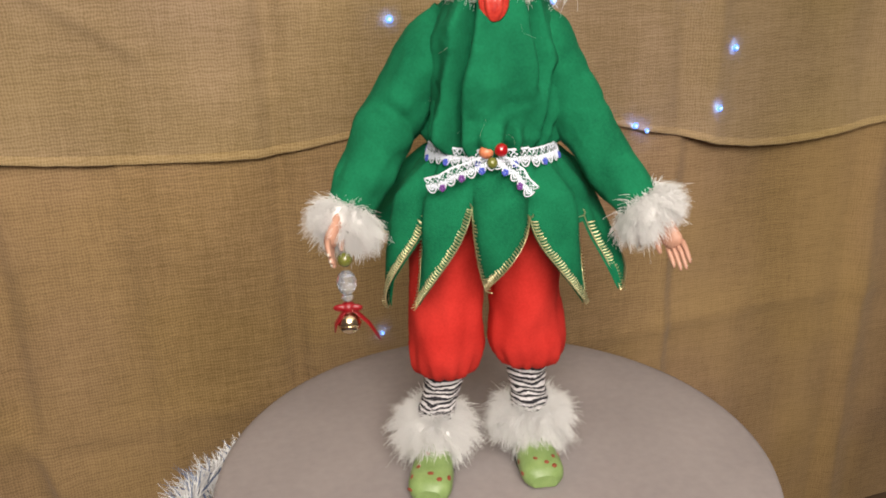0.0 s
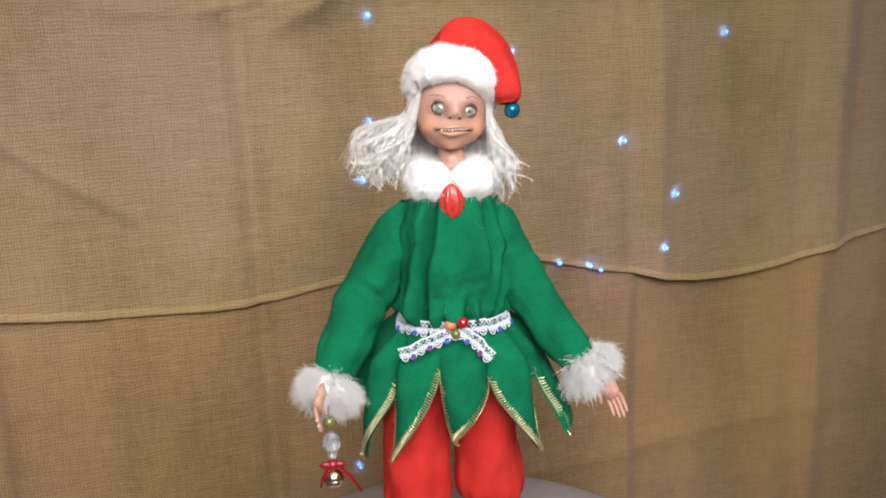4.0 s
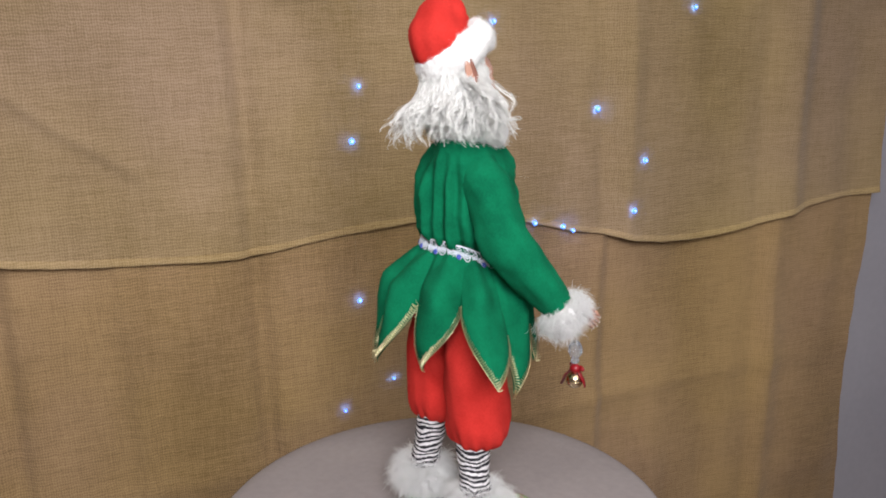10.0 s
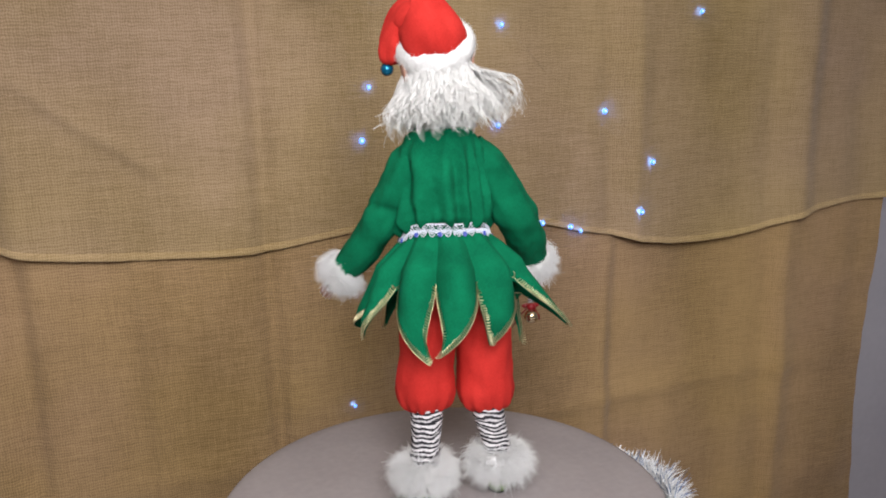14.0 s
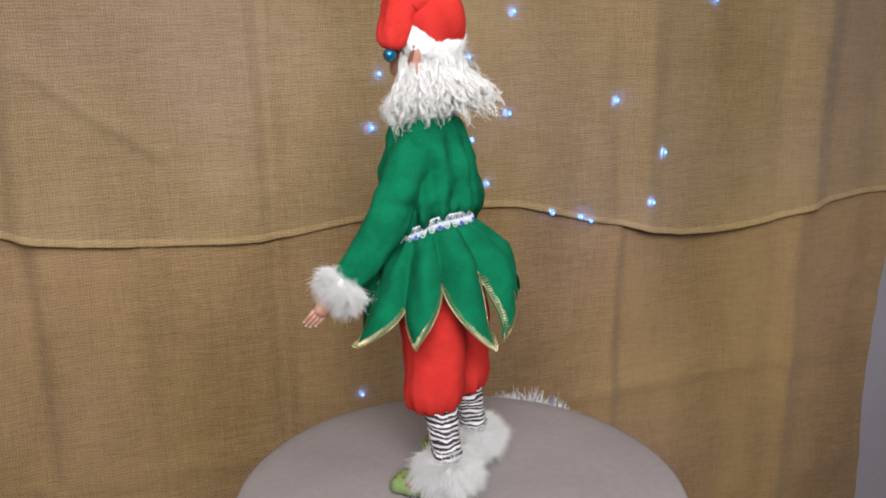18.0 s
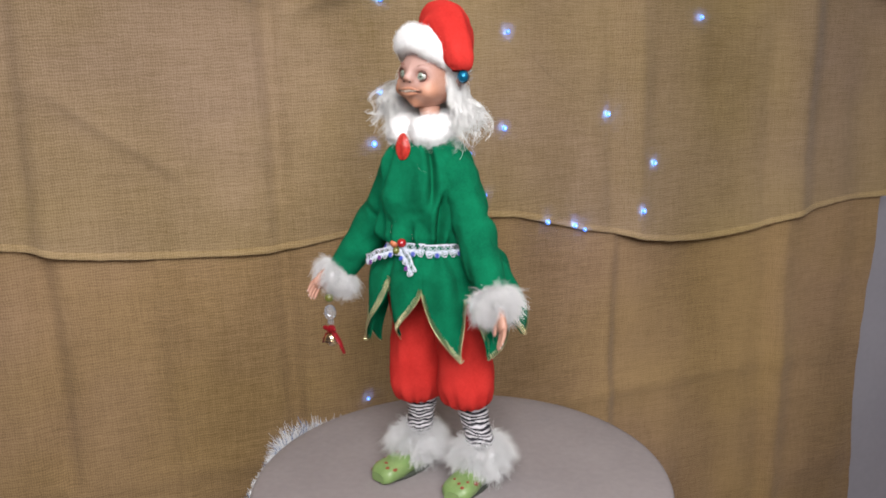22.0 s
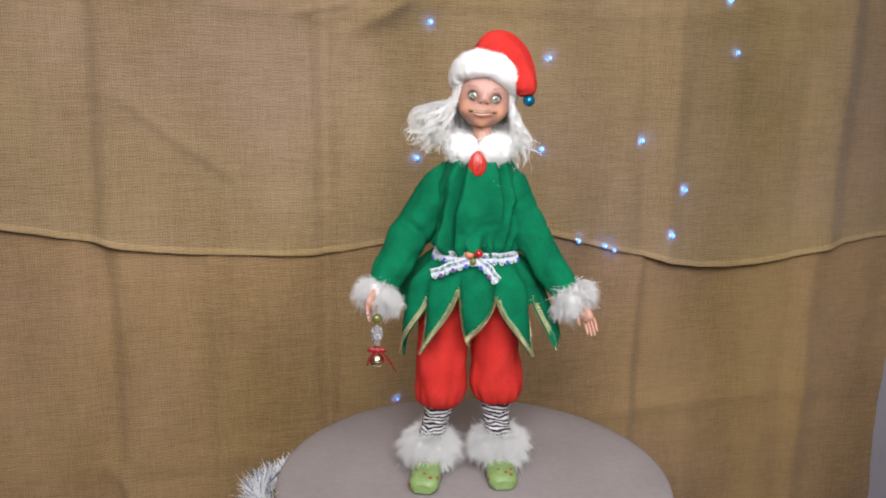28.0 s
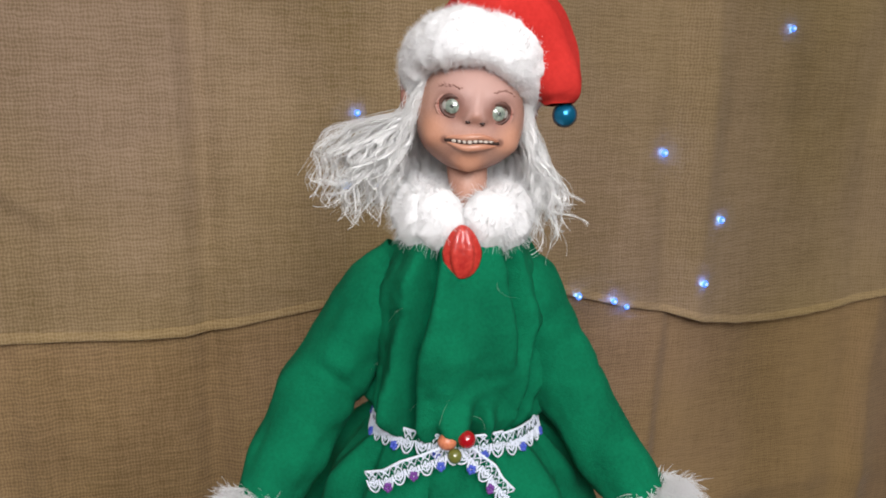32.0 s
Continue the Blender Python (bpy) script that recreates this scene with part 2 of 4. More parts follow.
class Shape:
    """Collects faces of several materials for one mesh."""

    def __init__(self):
        self.v, self.f, self.m, self.mats = [], [], [], []

    def slot(self, mat):
        if mat not in self.mats:
            self.mats.append(mat)
        return self.mats.index(mat)

    def add(self, verts, faces, mat):
        n, s = len(self.v), self.slot(mat)
        self.v.extend(verts)
        self.f.extend([tuple(i + n for i in f) for f in faces])
        self.m.extend([s] * len(faces))

    def surf(self, nu, nv, func, mat, close=True, thick=0.0, choose=None):
        """A sheet over u, v in 0 to 1; close joins u=1 to u=0. choose(u, v) may name another material."""
        cols = nu if close else nu + 1
        n = len(self.v)
        pts = [Vector(func(i / nu, j / nv)) for j in range(nv + 1) for i in range(cols)]
        self.v.extend([tuple(p) for p in pts])
        for j in range(nv):
            for i in range(nu):
                a, b = j * cols + i, j * cols + (i + 1) % cols
                self.f.append((n + a, n + b, n + b + cols, n + a + cols))
                self.m.append(self.slot(choose((i + 0.5) / nu, (j + 0.5) / nv) if choose else mat))

    def tube(self, pts, radii, mat, sides=10, flat=1.0, caps=True, up=(0, 0, 1)):
        pts = [Vector(p) for p in pts]
        if isinstance(radii, (int, float)):
            radii = [radii] * len(pts)
        n, rings = len(self.v), len(pts)
        side = None
        for k, p in enumerate(pts):
            d = (pts[min(k + 1, rings - 1)] - pts[max(k - 1, 0)]).normalized()
            if side is None:
                side = d.cross(Vector(up))
                if side.length < 1e-3:
                    side = d.cross(Vector((1, 0, 0)))
            side = (side - d * side.dot(d)).normalized()
            other = side.cross(d)
            for i in range(sides):
                a = 2 * math.pi * i / sides
                self.v.append(tuple(p + side * math.cos(a) * radii[k] + other * math.sin(a) * radii[k] * flat))
        s = self.slot(mat)
        for k in range(rings - 1):
            for i in range(sides):
                a, b = n + k * sides + i, n + k * sides + (i + 1) % sides
                self.f.append((a, b, b + sides, a + sides))
                self.m.append(s)
        if caps:
            self.f.append(tuple(n + i for i in range(sides))[::-1])
            self.f.append(tuple(n + (rings - 1) * sides + i for i in range(sides)))
            self.m.extend([s, s])

    def ball(self, c, r, mat, nu=16, nv=10, turn=None):
        if isinstance(r, (int, float)):
            r = (r, r, r)

        def f(u, v):
            a, b = 2 * math.pi * u, math.pi * (v - 0.5)
            p = Vector((r[0] * math.cos(a) * math.cos(b), r[1] * math.sin(a) * math.cos(b), r[2] * math.sin(b)))
            if turn:
                p = turn @ p
            return p + Vector(c)
        self.surf(nu, nv, f, mat)

    def strand(self, root, way, length, width, mat, rng, sag=0.0, curl=0.0, steps=2, sides=3):
        """One tapered hair."""
        way = Vector(way).normalized()
        p, d = Vector(root), way.copy()
        pts, rad = [p.copy()], [width]
        wob = Vector((rng.gauss(0, 1), rng.gauss(0, 1), rng.gauss(0, 1))) * curl
        for k in range(steps):
            d = (d + wob + Vector((0, 0, -sag))).normalized()
            p = p + d * (length / steps)
            pts.append(p.copy())
            rad.append(width * (1 - (k + 1) / steps) + width * 0.12)
        self.tube(pts, rad, mat, sides, caps=False)

    def mesh(self, name):
        me = bpy.data.meshes.new(name)
        me.from_pydata([tuple(p) for p in self.v], [], self.f)
        for mat in self.mats:
            me.materials.append(mat)
        me.polygons.foreach_set("material_index", self.m)
        me.polygons.foreach_set("use_smooth", [True] * len(self.f))
        me.update()
        return me

    def thing(self, name, label, category, kind="", group="", parent=None):
        ob = new(name, self.mesh(name))
        if parent:
            ob.parent = parent
        return tagged(ob, label, category, group, kind)


def part(name, shape, parent, label=""):
    ob = new(name, shape.mesh(name))
    ob.parent = parent
    return tagged(ob, label)


def smooth(a, b, x):
    x = min(1.0, max(0.0, (x - a) / (b - a)))
    return x * x * (3 - 2 * x)


def line_at(rows, x):
    return float(np.interp(x, [r[0] for r in rows], [r[1] for r in rows]))


TOP = 0.75  # height of the table top

# ---- the room ----


def slab(name, lo, hi, mat, label, category):
    s = Shape()
    x0, y0, z0 = lo
    x1, y1, z1 = hi
    s.add([(x0, y0, z0), (x1, y0, z0), (x1, y1, z0), (x0, y1, z0), (x0, y0, z1), (x1, y0, z1), (x1, y1, z1), (x0, y1, z1)],
          [(3, 2, 1, 0), (4, 5, 6, 7), (0, 1, 5, 4), (1, 2, 6, 5), (2, 3, 7, 6), (3, 0, 4, 7)], mat)
    ob = s.thing(name, label, category, "structure")
    for p in ob.data.polygons:
        p.use_smooth = False
    return ob


slab("floor", (-2.6, -3.0, -0.1), (1.9, 1.2, 0.0), FLOOR, "plain brown wooden floor of the room", "floor")
slab("ceiling", (-2.6, -3.0, 2.4), (1.9, 1.2, 2.5), CEILING, "plain white painted ceiling", "ceiling")
slab("wall_north", (-2.6, 0.64, 0.0), (1.9, 0.74, 2.4), WALL, "blue-grey painted wall behind the burlap backdrop", "wall")
slab("wall_east", (1.8, -3.0, 0.0), (1.9, 0.64, 2.4), WALL, "blue-grey painted side wall", "wall")
slab("wall_west", (-2.6, -3.0, 0.0), (-2.5, 0.64, 2.4), WALL, "blue-grey painted side wall", "wall")
slab("wall_south", (-2.5, -3.0, 0.0), (1.8, -2.9, 2.4), WALL, "blue-grey painted wall behind the camera", "wall")

# ---- burlap backdrop ----
HEM = [(-1.5, 1.05), (-0.752, 1.028), (-0.655, 1.012), (-0.556, 0.99), (-0.515, 0.979), (-0.452, 0.97), (-0.343, 0.961), (-0.23, 0.956), (-0.148, 0.954), (-0.051, 0.968), (0.01, 0.976),
       (0.17, 0.99), (0.328, 0.981), (0.403, 0.961), (0.474, 0.942), (0.546, 0.928), (0.619, 0.908), (0.695, 0.896), (0.771, 0.892), (0.849, 0.894), (0.927, 0.904), (0.975, 0.914),
       (1.088, 0.937), (1.171, 0.947), (1.288, 0.949), (1.5, 0.95)]
# pressed pleats of each cloth: place along the wall, depth from it
PLEATS_UP = [(-1.5, 0.0), (-1.0, 0.008), (-0.62, 0.0), (-0.565, 0.011), (-0.535, -0.006), (-0.48, -0.001), (-0.3, 0.004), (-0.165, -0.003), (-0.138, 0.013), (-0.112, -0.003), (0.0, 0.003), (0.25, 0.002), (0.52, 0.004),
             (0.55, 0.009), (0.60, -0.010), (0.645, -0.001), (0.8, 0.006), (0.945, 0.007), (1.03, -0.014), (1.075, 0.006), (1.19, 0.010), (1.32, 0.004)]
PLEATS_LOW = [(-1.5, 0.0), (-1.0, 0.006), (-0.6, 0.0), (-0.55, 0.014), (-0.525, -0.002), (-0.37, 0.002), (-0.35, -0.006), (-0.335, 0.001), (-0.16, 0.0), (-0.135, 0.012), (-0.11, -0.006), (0.1, 0.002), (0.53, -0.004),
              (0.547, -0.010), (0.565, 0.004), (0.75, 0.010), (0.97, 0.007), (1.0, -0.010), (1.05, -0.002), (1.3, 0.004)]


def pleats(rows, x, z):
    """Sharp pleats that wander a little on their way down."""
    x += 0.010 * noise.noise((x * 4, z * 3.0, 3.3))
    fade = 0.8 + 0.35 * noise.noise((x * 6, z * 2.5, 8.1))
    return 1.8 * fade * (line_at(rows, x - 0.009) + line_at(rows, x) + line_at(rows, x + 0.009)) / 3


def crease(x, z, points, w, d):
    """A sharp wrinkle along a line of points, fading at its ends."""
    best, at = 9.0, 0.0
    for k, ((x0, z0), (x1, z1)) in enumerate(zip(points, points[1:])):
        ax, az = x1 - x0, z1 - z0
        t = min(1, max(0, ((x - x0) * ax + (z - z0) * az) / (ax * ax + az * az)))
        e = math.hypot(x - x0 - t * ax, z - z0 - t * az)
        if e < best:
            best, at = e, (k + t) / (len(points) - 1)
    return -d * math.exp(-(best / w) ** 1.3) * math.sin(math.pi * min(0.95, max(0.08, at)))


SLANT = [(-0.64, 1.275), (-0.504, 1.263), (-0.441, 1.205), (-0.36, 1.148), (-0.315, 1.11), (-0.27, 1.05)]
CROSS = [(-1.0, 1.43), (-0.55, 1.445), (-0.2, 1.418), (0.1, 1.445), (0.5, 1.43), (0.9, 1.46), (1.3, 1.45)]
VEE = [(-0.10, 1.385), (-0.02, 1.42), (0.06, 1.48)]
VEE_LOW = [(-0.20, 1.415), (-0.13, 1.425), (-0.05, 1.47)]
FOLD_LOW = [(-1.0, 0.55), (-0.4, 0.53), (0.2, 0.55), (0.6, 0.56), (1.0, 0.57), (1.3, 0.58)]


def sheet_y(x, z, base, wander):
    """Where the hanging cloth lies, with its pleats, waves and wrinkles."""
    y = base + 0.010 * noise.noise((x * 3, z * 3, wander)) + 0.0022 * noise.noise((x * 14, z * 9, wander * 3))
    y += 0.009 * noise.noise((x * 5.5, z * 1.3, wander * 5)) + 0.003 * noise.noise((x * 16, z * 2.5, wander * 9)) + 0.003 * noise.noise((x * 2.5, z * 16, wander * 7))
    if wander < 1.5:
        y += pleats(PLEATS_UP, x, z)
        if -0.7 < x < -0.2 and 0.98 < z < 1.35:
            y += crease(x, z, SLANT, 0.012, 0.013)
        if 1.3 < z < 1.6:
            y += crease(x, z, CROSS, 0.018, 0.010) + crease(x, z, VEE, 0.024, 0.034) + crease(x, z, VEE_LOW, 0.016, 0.020)
        edge = z - line_at(HEM, x)
        y -= 0.002 * math.exp(-(edge / 0.010) ** 2) + 0.004 * math.exp(-edge / 0.1)
    else:
        y += pleats(PLEATS_LOW, x, z)
        if z < 0.75:
            y += crease(x, z, FOLD_LOW, 0.02, 0.007) + crease(x, z, [(-0.60, 0.60), (-0.54, 0.50), (-0.50, 0.36)], 0.02, 0.016)
        # it hangs behind the upper cloth where the two overlap
        edge = line_at(HEM, x)
        if z > edge - 0.06:
            y += (max(y, sheet_y(x, max(z, edge), 0.55, 1.0) + 0.006) - y) * smooth(edge - 0.06, edge - 0.005, z)
    return y


def burlap_sheet(name, label, x0, x1, low, high, base, mat, wander, nx=460, nz=120, right=None):
    def f(u, v):
        x = x0 + (x1 - x0) * u
        z = low(x) + (high - low(x)) * v
        if right:
            x = x0 + (right(z) - x0) * u
        y = sheet_y(x, z, base, wander)
        return (x, y, z)
    s = Shape()
    s.surf(nx, nz, f, mat, close=False)
    # rolled hem and the back of the cloth
    s.surf(nx, nz // 3, lambda u, v: tuple(Vector(f(u, v)) + Vector((0, 0.003, 0))), mat, close=False)
    return s.thing(name, label, "burlap cloth", "structure")


burlap_sheet("burlap_upper", "upper tan burlap cloth hanging in folds with a wavy lower hem", -1.5, 1.296, lambda x: line_at(HEM, x), 2.2, 0.55, BURLAP, 1.0)
burlap_sheet("burlap_lower", "lower tan burlap cloth hanging behind the hem of the upper one", -1.5, 1.3, lambda x: 0.02, 1.12, 0.560, BURLAP_LOW, 2.0, nz=90,
             right=lambda z: line_at([(0, 1.275), (0.2, 1.265), (0.45, 1.243), (0.62, 1.25), (0.82, 1.282), (1.2, 1.29)], z))
hem = Shape()
HEM_CLOTH = burlap_material("burlap_hem", (0.25, 0.17, 0.075), (0.52, 0.38, 0.215))


def hem_band(u, v):
    """The cloth turned up once along its edge: under it, round the fold and up in front."""
    x = -1.49 + 2.782 * u
    wide = 0.013 + 0.003 * noise.noise((x * 9, 0, 0))
    low = line_at(HEM, x) - 0.0005 + 0.0008 * noise.noise((x * 40, 0, 2))
    z, out = [(low + wide, 0.0004), (low + wide * 0.9, 0.0010), (low + wide * 0.4, 0.0013), (low + 0.0012, 0.0014), (low, 0.0006), (low + 0.001, -0.0018)][round(v * 5)]
    return (x, sheet_y(x, max(z, line_at(HEM, x)), 0.55, 1.0) - out, z)


hem.surf(420, 5, hem_band, HEM_CLOTH, close=False)
hem.thing("hem_trim", "folded hem along the wavy edge of the upper burlap", "trim", "structure")

# ---- fairy lights ----
LEDS = [(0.065, 1.405, 1.0), (0.059, 1.238, 0.45), (0.042, 1.144, 1.0), (0.538, 1.176, 1.0), (0.64, 1.071, 1.0), (0.611, 0.972, 1.0), (0.395, 0.965, 0.9),
        (0.458, 0.952, 0.9), (0.479, 0.942, 0.5), (0.748, 1.365, 0.7), (0.305, 1.16, 0.9), (0.314, 1.343, 0.6), (0.224, 1.263, 0.8), (0.231, 1.114, 0.5),
        (0.261, 1.03, 0.5), (0.044, 0.85, 0.6), (0.005, 0.638, 0.2), (0.104, 0.684, 0.2), (0.719, 1.472, 0.8)]


def cloth_y(x, z):
    if z > line_at(HEM, x):
        return sheet_y(x, z, 0.55, 1.0) - 0.004
    return sheet_y(x, z, 0.560, 2.0) - 0.004


bulb = Shape()
bulb.ball((0, 0, 0), (0.0052, 0.0034, 0.0054), LED, 14, 10)
bulb_core = Shape()
bulb_core.ball((0, -0.0022, 0), 0.0023, LED_CORE, 10, 6)
# hidden blue emitter behind the bulb, added to throw a halo onto the cloth
bulb_core.ball((0, 0.0026, 0), 0.0022, LED_HALO, 8, 5)
for k, (x, z, size) in enumerate(LEDS):
    holder = new("fairy_light")
    holder.location = (x, cloth_y(x, z) - 0.003, z)
    holder.scale = (0.55 + 0.5 * size,) * 3
    tagged(holder, "tiny blue-white glowing bulb of a fairy light string on burlap", "fairy light", "fairy lights on the burlap")
    part("bulb", bulb, holder)
    part("core", bulb_core, holder, "bright white core, with a hidden ball added for the halo")
wire = Shape()
order = [0, 1, 2, 15, 16, 17, 14, 13, 10, 12, 11, 3, 4, 5, 8, 7, 6]
rng = random.Random(4)
pts = []
for a, b in zip(order, order[1:]):
    xa, za, xb, zb = LEDS[a][0], LEDS[a][1], LEDS[b][0], LEDS[b][1]
    for i in range(12):
        t = i / 12
        x = xa + (xb - xa) * t + 0.02 * math.sin(math.pi * t) * math.sin(a * 3.1)
        z = za + (zb - za) * t - 0.02 * math.sin(math.pi * t) + 0.004 * math.sin(t * 17 + a)
        pts.append((x, cloth_y(x, z) - 0.001, z))
wire.tube(pts, 0.00018, WIRE, 4)
wire.thing("light_wire", "hair-thin silver wire of the fairy light string on burlap", "wire")

# ---- round table ----
table = new("round_table")
table.location = (0, 0, TOP)
tagged(table, "round grey display table with a smooth rounded edge", "table")
R_TABLE = 0.276
s = Shape()


def top_profile(u, v):
    prof = [(0.0, 0.0), (0.15, 0.0), (0.25, 0.0), (0.269, -0.001), (0.274, -0.003), (0.276, -0.008), (0.2765, -0.02), (0.275, -0.03), (0.25, -0.031), (0.05, -0.031)]
    k = v * (len(prof) - 1)
    i = min(int(k), len(prof) - 2)
    r = prof[i][0] + (prof[i + 1][0] - prof[i][0]) * (k - i)
    z = prof[i][1] + (prof[i + 1][1] - prof[i][1]) * (k - i)
    a = -2 * math.pi * u
    return (r * math.cos(a), r * math.sin(a), z)


s.surf(128, 9, top_profile, TABLE)
part("tabletop", s, table)
s = Shape()
s.surf(96, 20, lambda u, v: ((0.271 + 0.002 * math.sin(u * 44)) * math.cos(-6.28318 * u), (0.271 + 0.002 * math.sin(u * 44)) * math.sin(-6.28318 * u), -0.0305 - v * 0.7195), TABLE)
part("skirt", s, table, "grey cover hanging to the floor")

# ---- tinsel garland on the table's edge ----
rng = random.Random(11)
garland = Shape()
core = []
for i in range(60):
    t = i / 59
    bulk = math.exp(-((t - 0.417) / 0.10) ** 2)
    a = math.radians(122 + 108 * t)
    lift = -0.023 - 0.014 * bulk - 0.004 * math.sin(t * 9)
    r = R_TABLE + 0.005 + 0.020 * bulk
    core.append(Vector((r * math.cos(a), r * math.sin(a), lift)))
garland.tube(core, 0.0018, TINSEL_BLUE, 6)
for i in range(3200):
    k = min(58.9, max(0, rng.gauss(24.6, 10) if i % 4 else rng.random() * 58.9))
    p = core[int(k)].lerp(core[int(k) + 1], k % 1)
    along = (core[int(k) + 1] - core[int(k)]).normalized()
    out = Vector((p.x, p.y, 0)).normalized()
    a = rng.uniform(0, 2 * math.pi)
    way = out * math.cos(a) + Vector((0, 0, 0.75 if math.sin(a) > 0 else 1.0)) * math.sin(a) + along * rng.uniform(-0.35, 0.35)
    if (out * math.cos(a)).dot(out) < -0.3:
        continue
    big = (0.30 + 0.94 * math.exp(-((k / 59 - 0.417) / 0.115) ** 2)) * rng.uniform(0.7, 1.1)
    garland.strand(p, way, rng.uniform(0.018, 0.038) * big, 0.0012, TINSEL if rng.random() < 0.86 else TINSEL_BLUE, rng, steps=2, curl=0.15)
tinsel = garland.thing("tinsel_garland", "silvery white tinsel garland fixed round the table edge", "tinsel")
tinsel.location = (0, 0, TOP)

# ---- black thing at the backdrop's upper corner ----
s = Shape()
s.tube([(1.215, 0.48, 1.49), (1.215, 0.48, 1.475), (1.215, 0.48, 1.44), (1.215, 0.48, 1.42), (1.215, 0.48, 1.417)], [0.03, 0.045, 0.05, 0.045, 0.02], BLACK, 20)
s.tube([(1.215, 0.48, 1.48), (1.215, 0.48, 2.4)], 0.004, BLACK, 8)
s.thing("hanging_holder", "dark rounded plastic holder hanging before the burlap", "holder")

# ---- the elf doll, one mesh ----
d = Shape()
rng = random.Random(7)
CX, CY = -0.009, 0.012


def ring(a, rx, ry, cx=CX, cy=CY):
    return cx + rx * math.cos(a), cy + ry * math.sin(a)


def waist_lift(a):
    """The waist sits higher at the back."""
    return 0.014 * smooth(0.0, 0.9, math.sin(a))


def torso(u, v):
    z = 0.315 + 0.133 * v
    rx = line_at([(0.315, 0.043), (0.320, 0.049), (0.329, 0.056), (0.350, 0.057), (0.375, 0.056), (0.40, 0.054), (0.42, 0.050), (0.435, 0.042), (0.448, 0.028)], z)
    ry = line_at([(0.315, 0.038), (0.320, 0.044), (0.330, 0.051), (0.350, 0.054), (0.375, 0.053), (0.40, 0.050), (0.42, 0.045), (0.435, 0.038), (0.448, 0.026)], z)
    a = 2 * math.pi * u
    low = 1 - smooth(0.322, 0.362, z)
    fold = 0.0105 * low * noise.noise((math.cos(a) * 5.5, math.sin(a) * 5.5, 0.3)) + 0.0050 * low * math.sin(a * 11 + 3 * math.sin(a * 2))
    back = smooth(0.0, 0.5, math.sin(a))
    fold += 0.0038 * back * math.sin(a * 15 + 2 * math.sin(a * 3) + 8 * (z - 0.35)) * (1 - smooth(0.39, 0.44, z))
    # two deep soft pleats down the chest, a short one beside the arm, and wide swells
    for pa, w, dep, z0, z1 in ((-2.08, 0.09, 0.017, 0.31, 0.45), (-0.92, 0.09, 0.013, 0.37, 0.45), (-0.66, 0.13, 0.018, 0.31, 0.39), (-1.30, 0.09, 0.013, 0.30, 0.350), (-1.72, 0.08, 0.010, 0.30, 0.345), (-2.45, 0.10, 0.013, 0.30, 0.350), (-2.9, 0.14, 0.008, 0.3, 0.43)):
        pa += 0.10 * math.sin(z * 38 + pa)
        e = math.atan2(math.sin(a - pa), math.cos(a - pa))
        along = smooth(z0 - 0.012, z0 + 0.012, z) * (1 - smooth(z1 - 0.03, z1, z))
        fold += 1.25 * along * dep * (0.35 * math.exp(-(e / (3.2 * w)) ** 2) - 1.25 * math.exp(-(e / w) ** 2))
    fold += 0.0095 * noise.noise((math.cos(a) * 1.8, math.sin(a) * 1.8, z * 26)) + 0.0012 * noise.noise((math.cos(a) * 9, math.sin(a) * 9, z * 160))
    x, y = ring(a, rx + fold, ry + fold)
    return (x, y, z + waist_lift(a) * (1 - v))


d.surf(160, 44, torso, FELT)

# stray pale hairs caught in the felt
for _ in range(6):
    u, v = rng.uniform(0.5, 1.0), rng.uniform(0.1, 0.8)
    p = Vector(torso(u, v))
    out = Vector((p.x - CX, p.y - CY, 0)).normalized()
    d.strand(p + out * 0.001, out * 0.25 + Vector((rng.gauss(0, 0.6), 0, rng.gauss(0, 1))), rng.uniform(0.008, 0.022), 0.00007, PALE_HAIR, rng, curl=0.35, steps=7)

# tunic skirt with ten pointed petals: angles and heights of the notches and tips, and how far each tip flares
NOTCH = [-150, -109, -65, -19, 12, 40, 73, 104, 140, 172, 210]
NOTCH_Z = [0.262, 0.279, 0.270, 0.260, 0.242, 0.270, 0.275, 0.272, 0.272, 0.240, 0.262]
TIPS = [-139, -103, -36, -12, 22, 62, 84, 109, 158, 184]
TIPS_Z = [0.190, 0.206, 0.188, 0.190, 0.200, 0.190, 0.200, 0.200, 0.196, 0.170]
FLARE = [0.0, -0.004, 0.0, 0.024, 0.022, 0.0, 0.004, 0.0, 0.042, 0.004]


def petal(u):
    """The petal at angle u: the height of its hem, the way along it from notch to notch, how near its tip, and its number."""
    a = (360 * u + 150) % 360 - 150
    i = max(j for j in range(10) if NOTCH[j] <= a + 1e-9)
    lo, hi, tip = NOTCH[i], NOTCH[i + 1], TIPS[i]
    k = (a - lo) / (hi - lo)
    t, z0 = ((a - lo) / (tip - lo), NOTCH_Z[i]) if a < tip else ((hi - a) / (hi - tip), NOTCH_Z[i + 1])
    t = 0.8 * t ** 0.6 + 0.2 * t * t
    return z0 + (TIPS_Z[i] - z0) * t, k, t, i


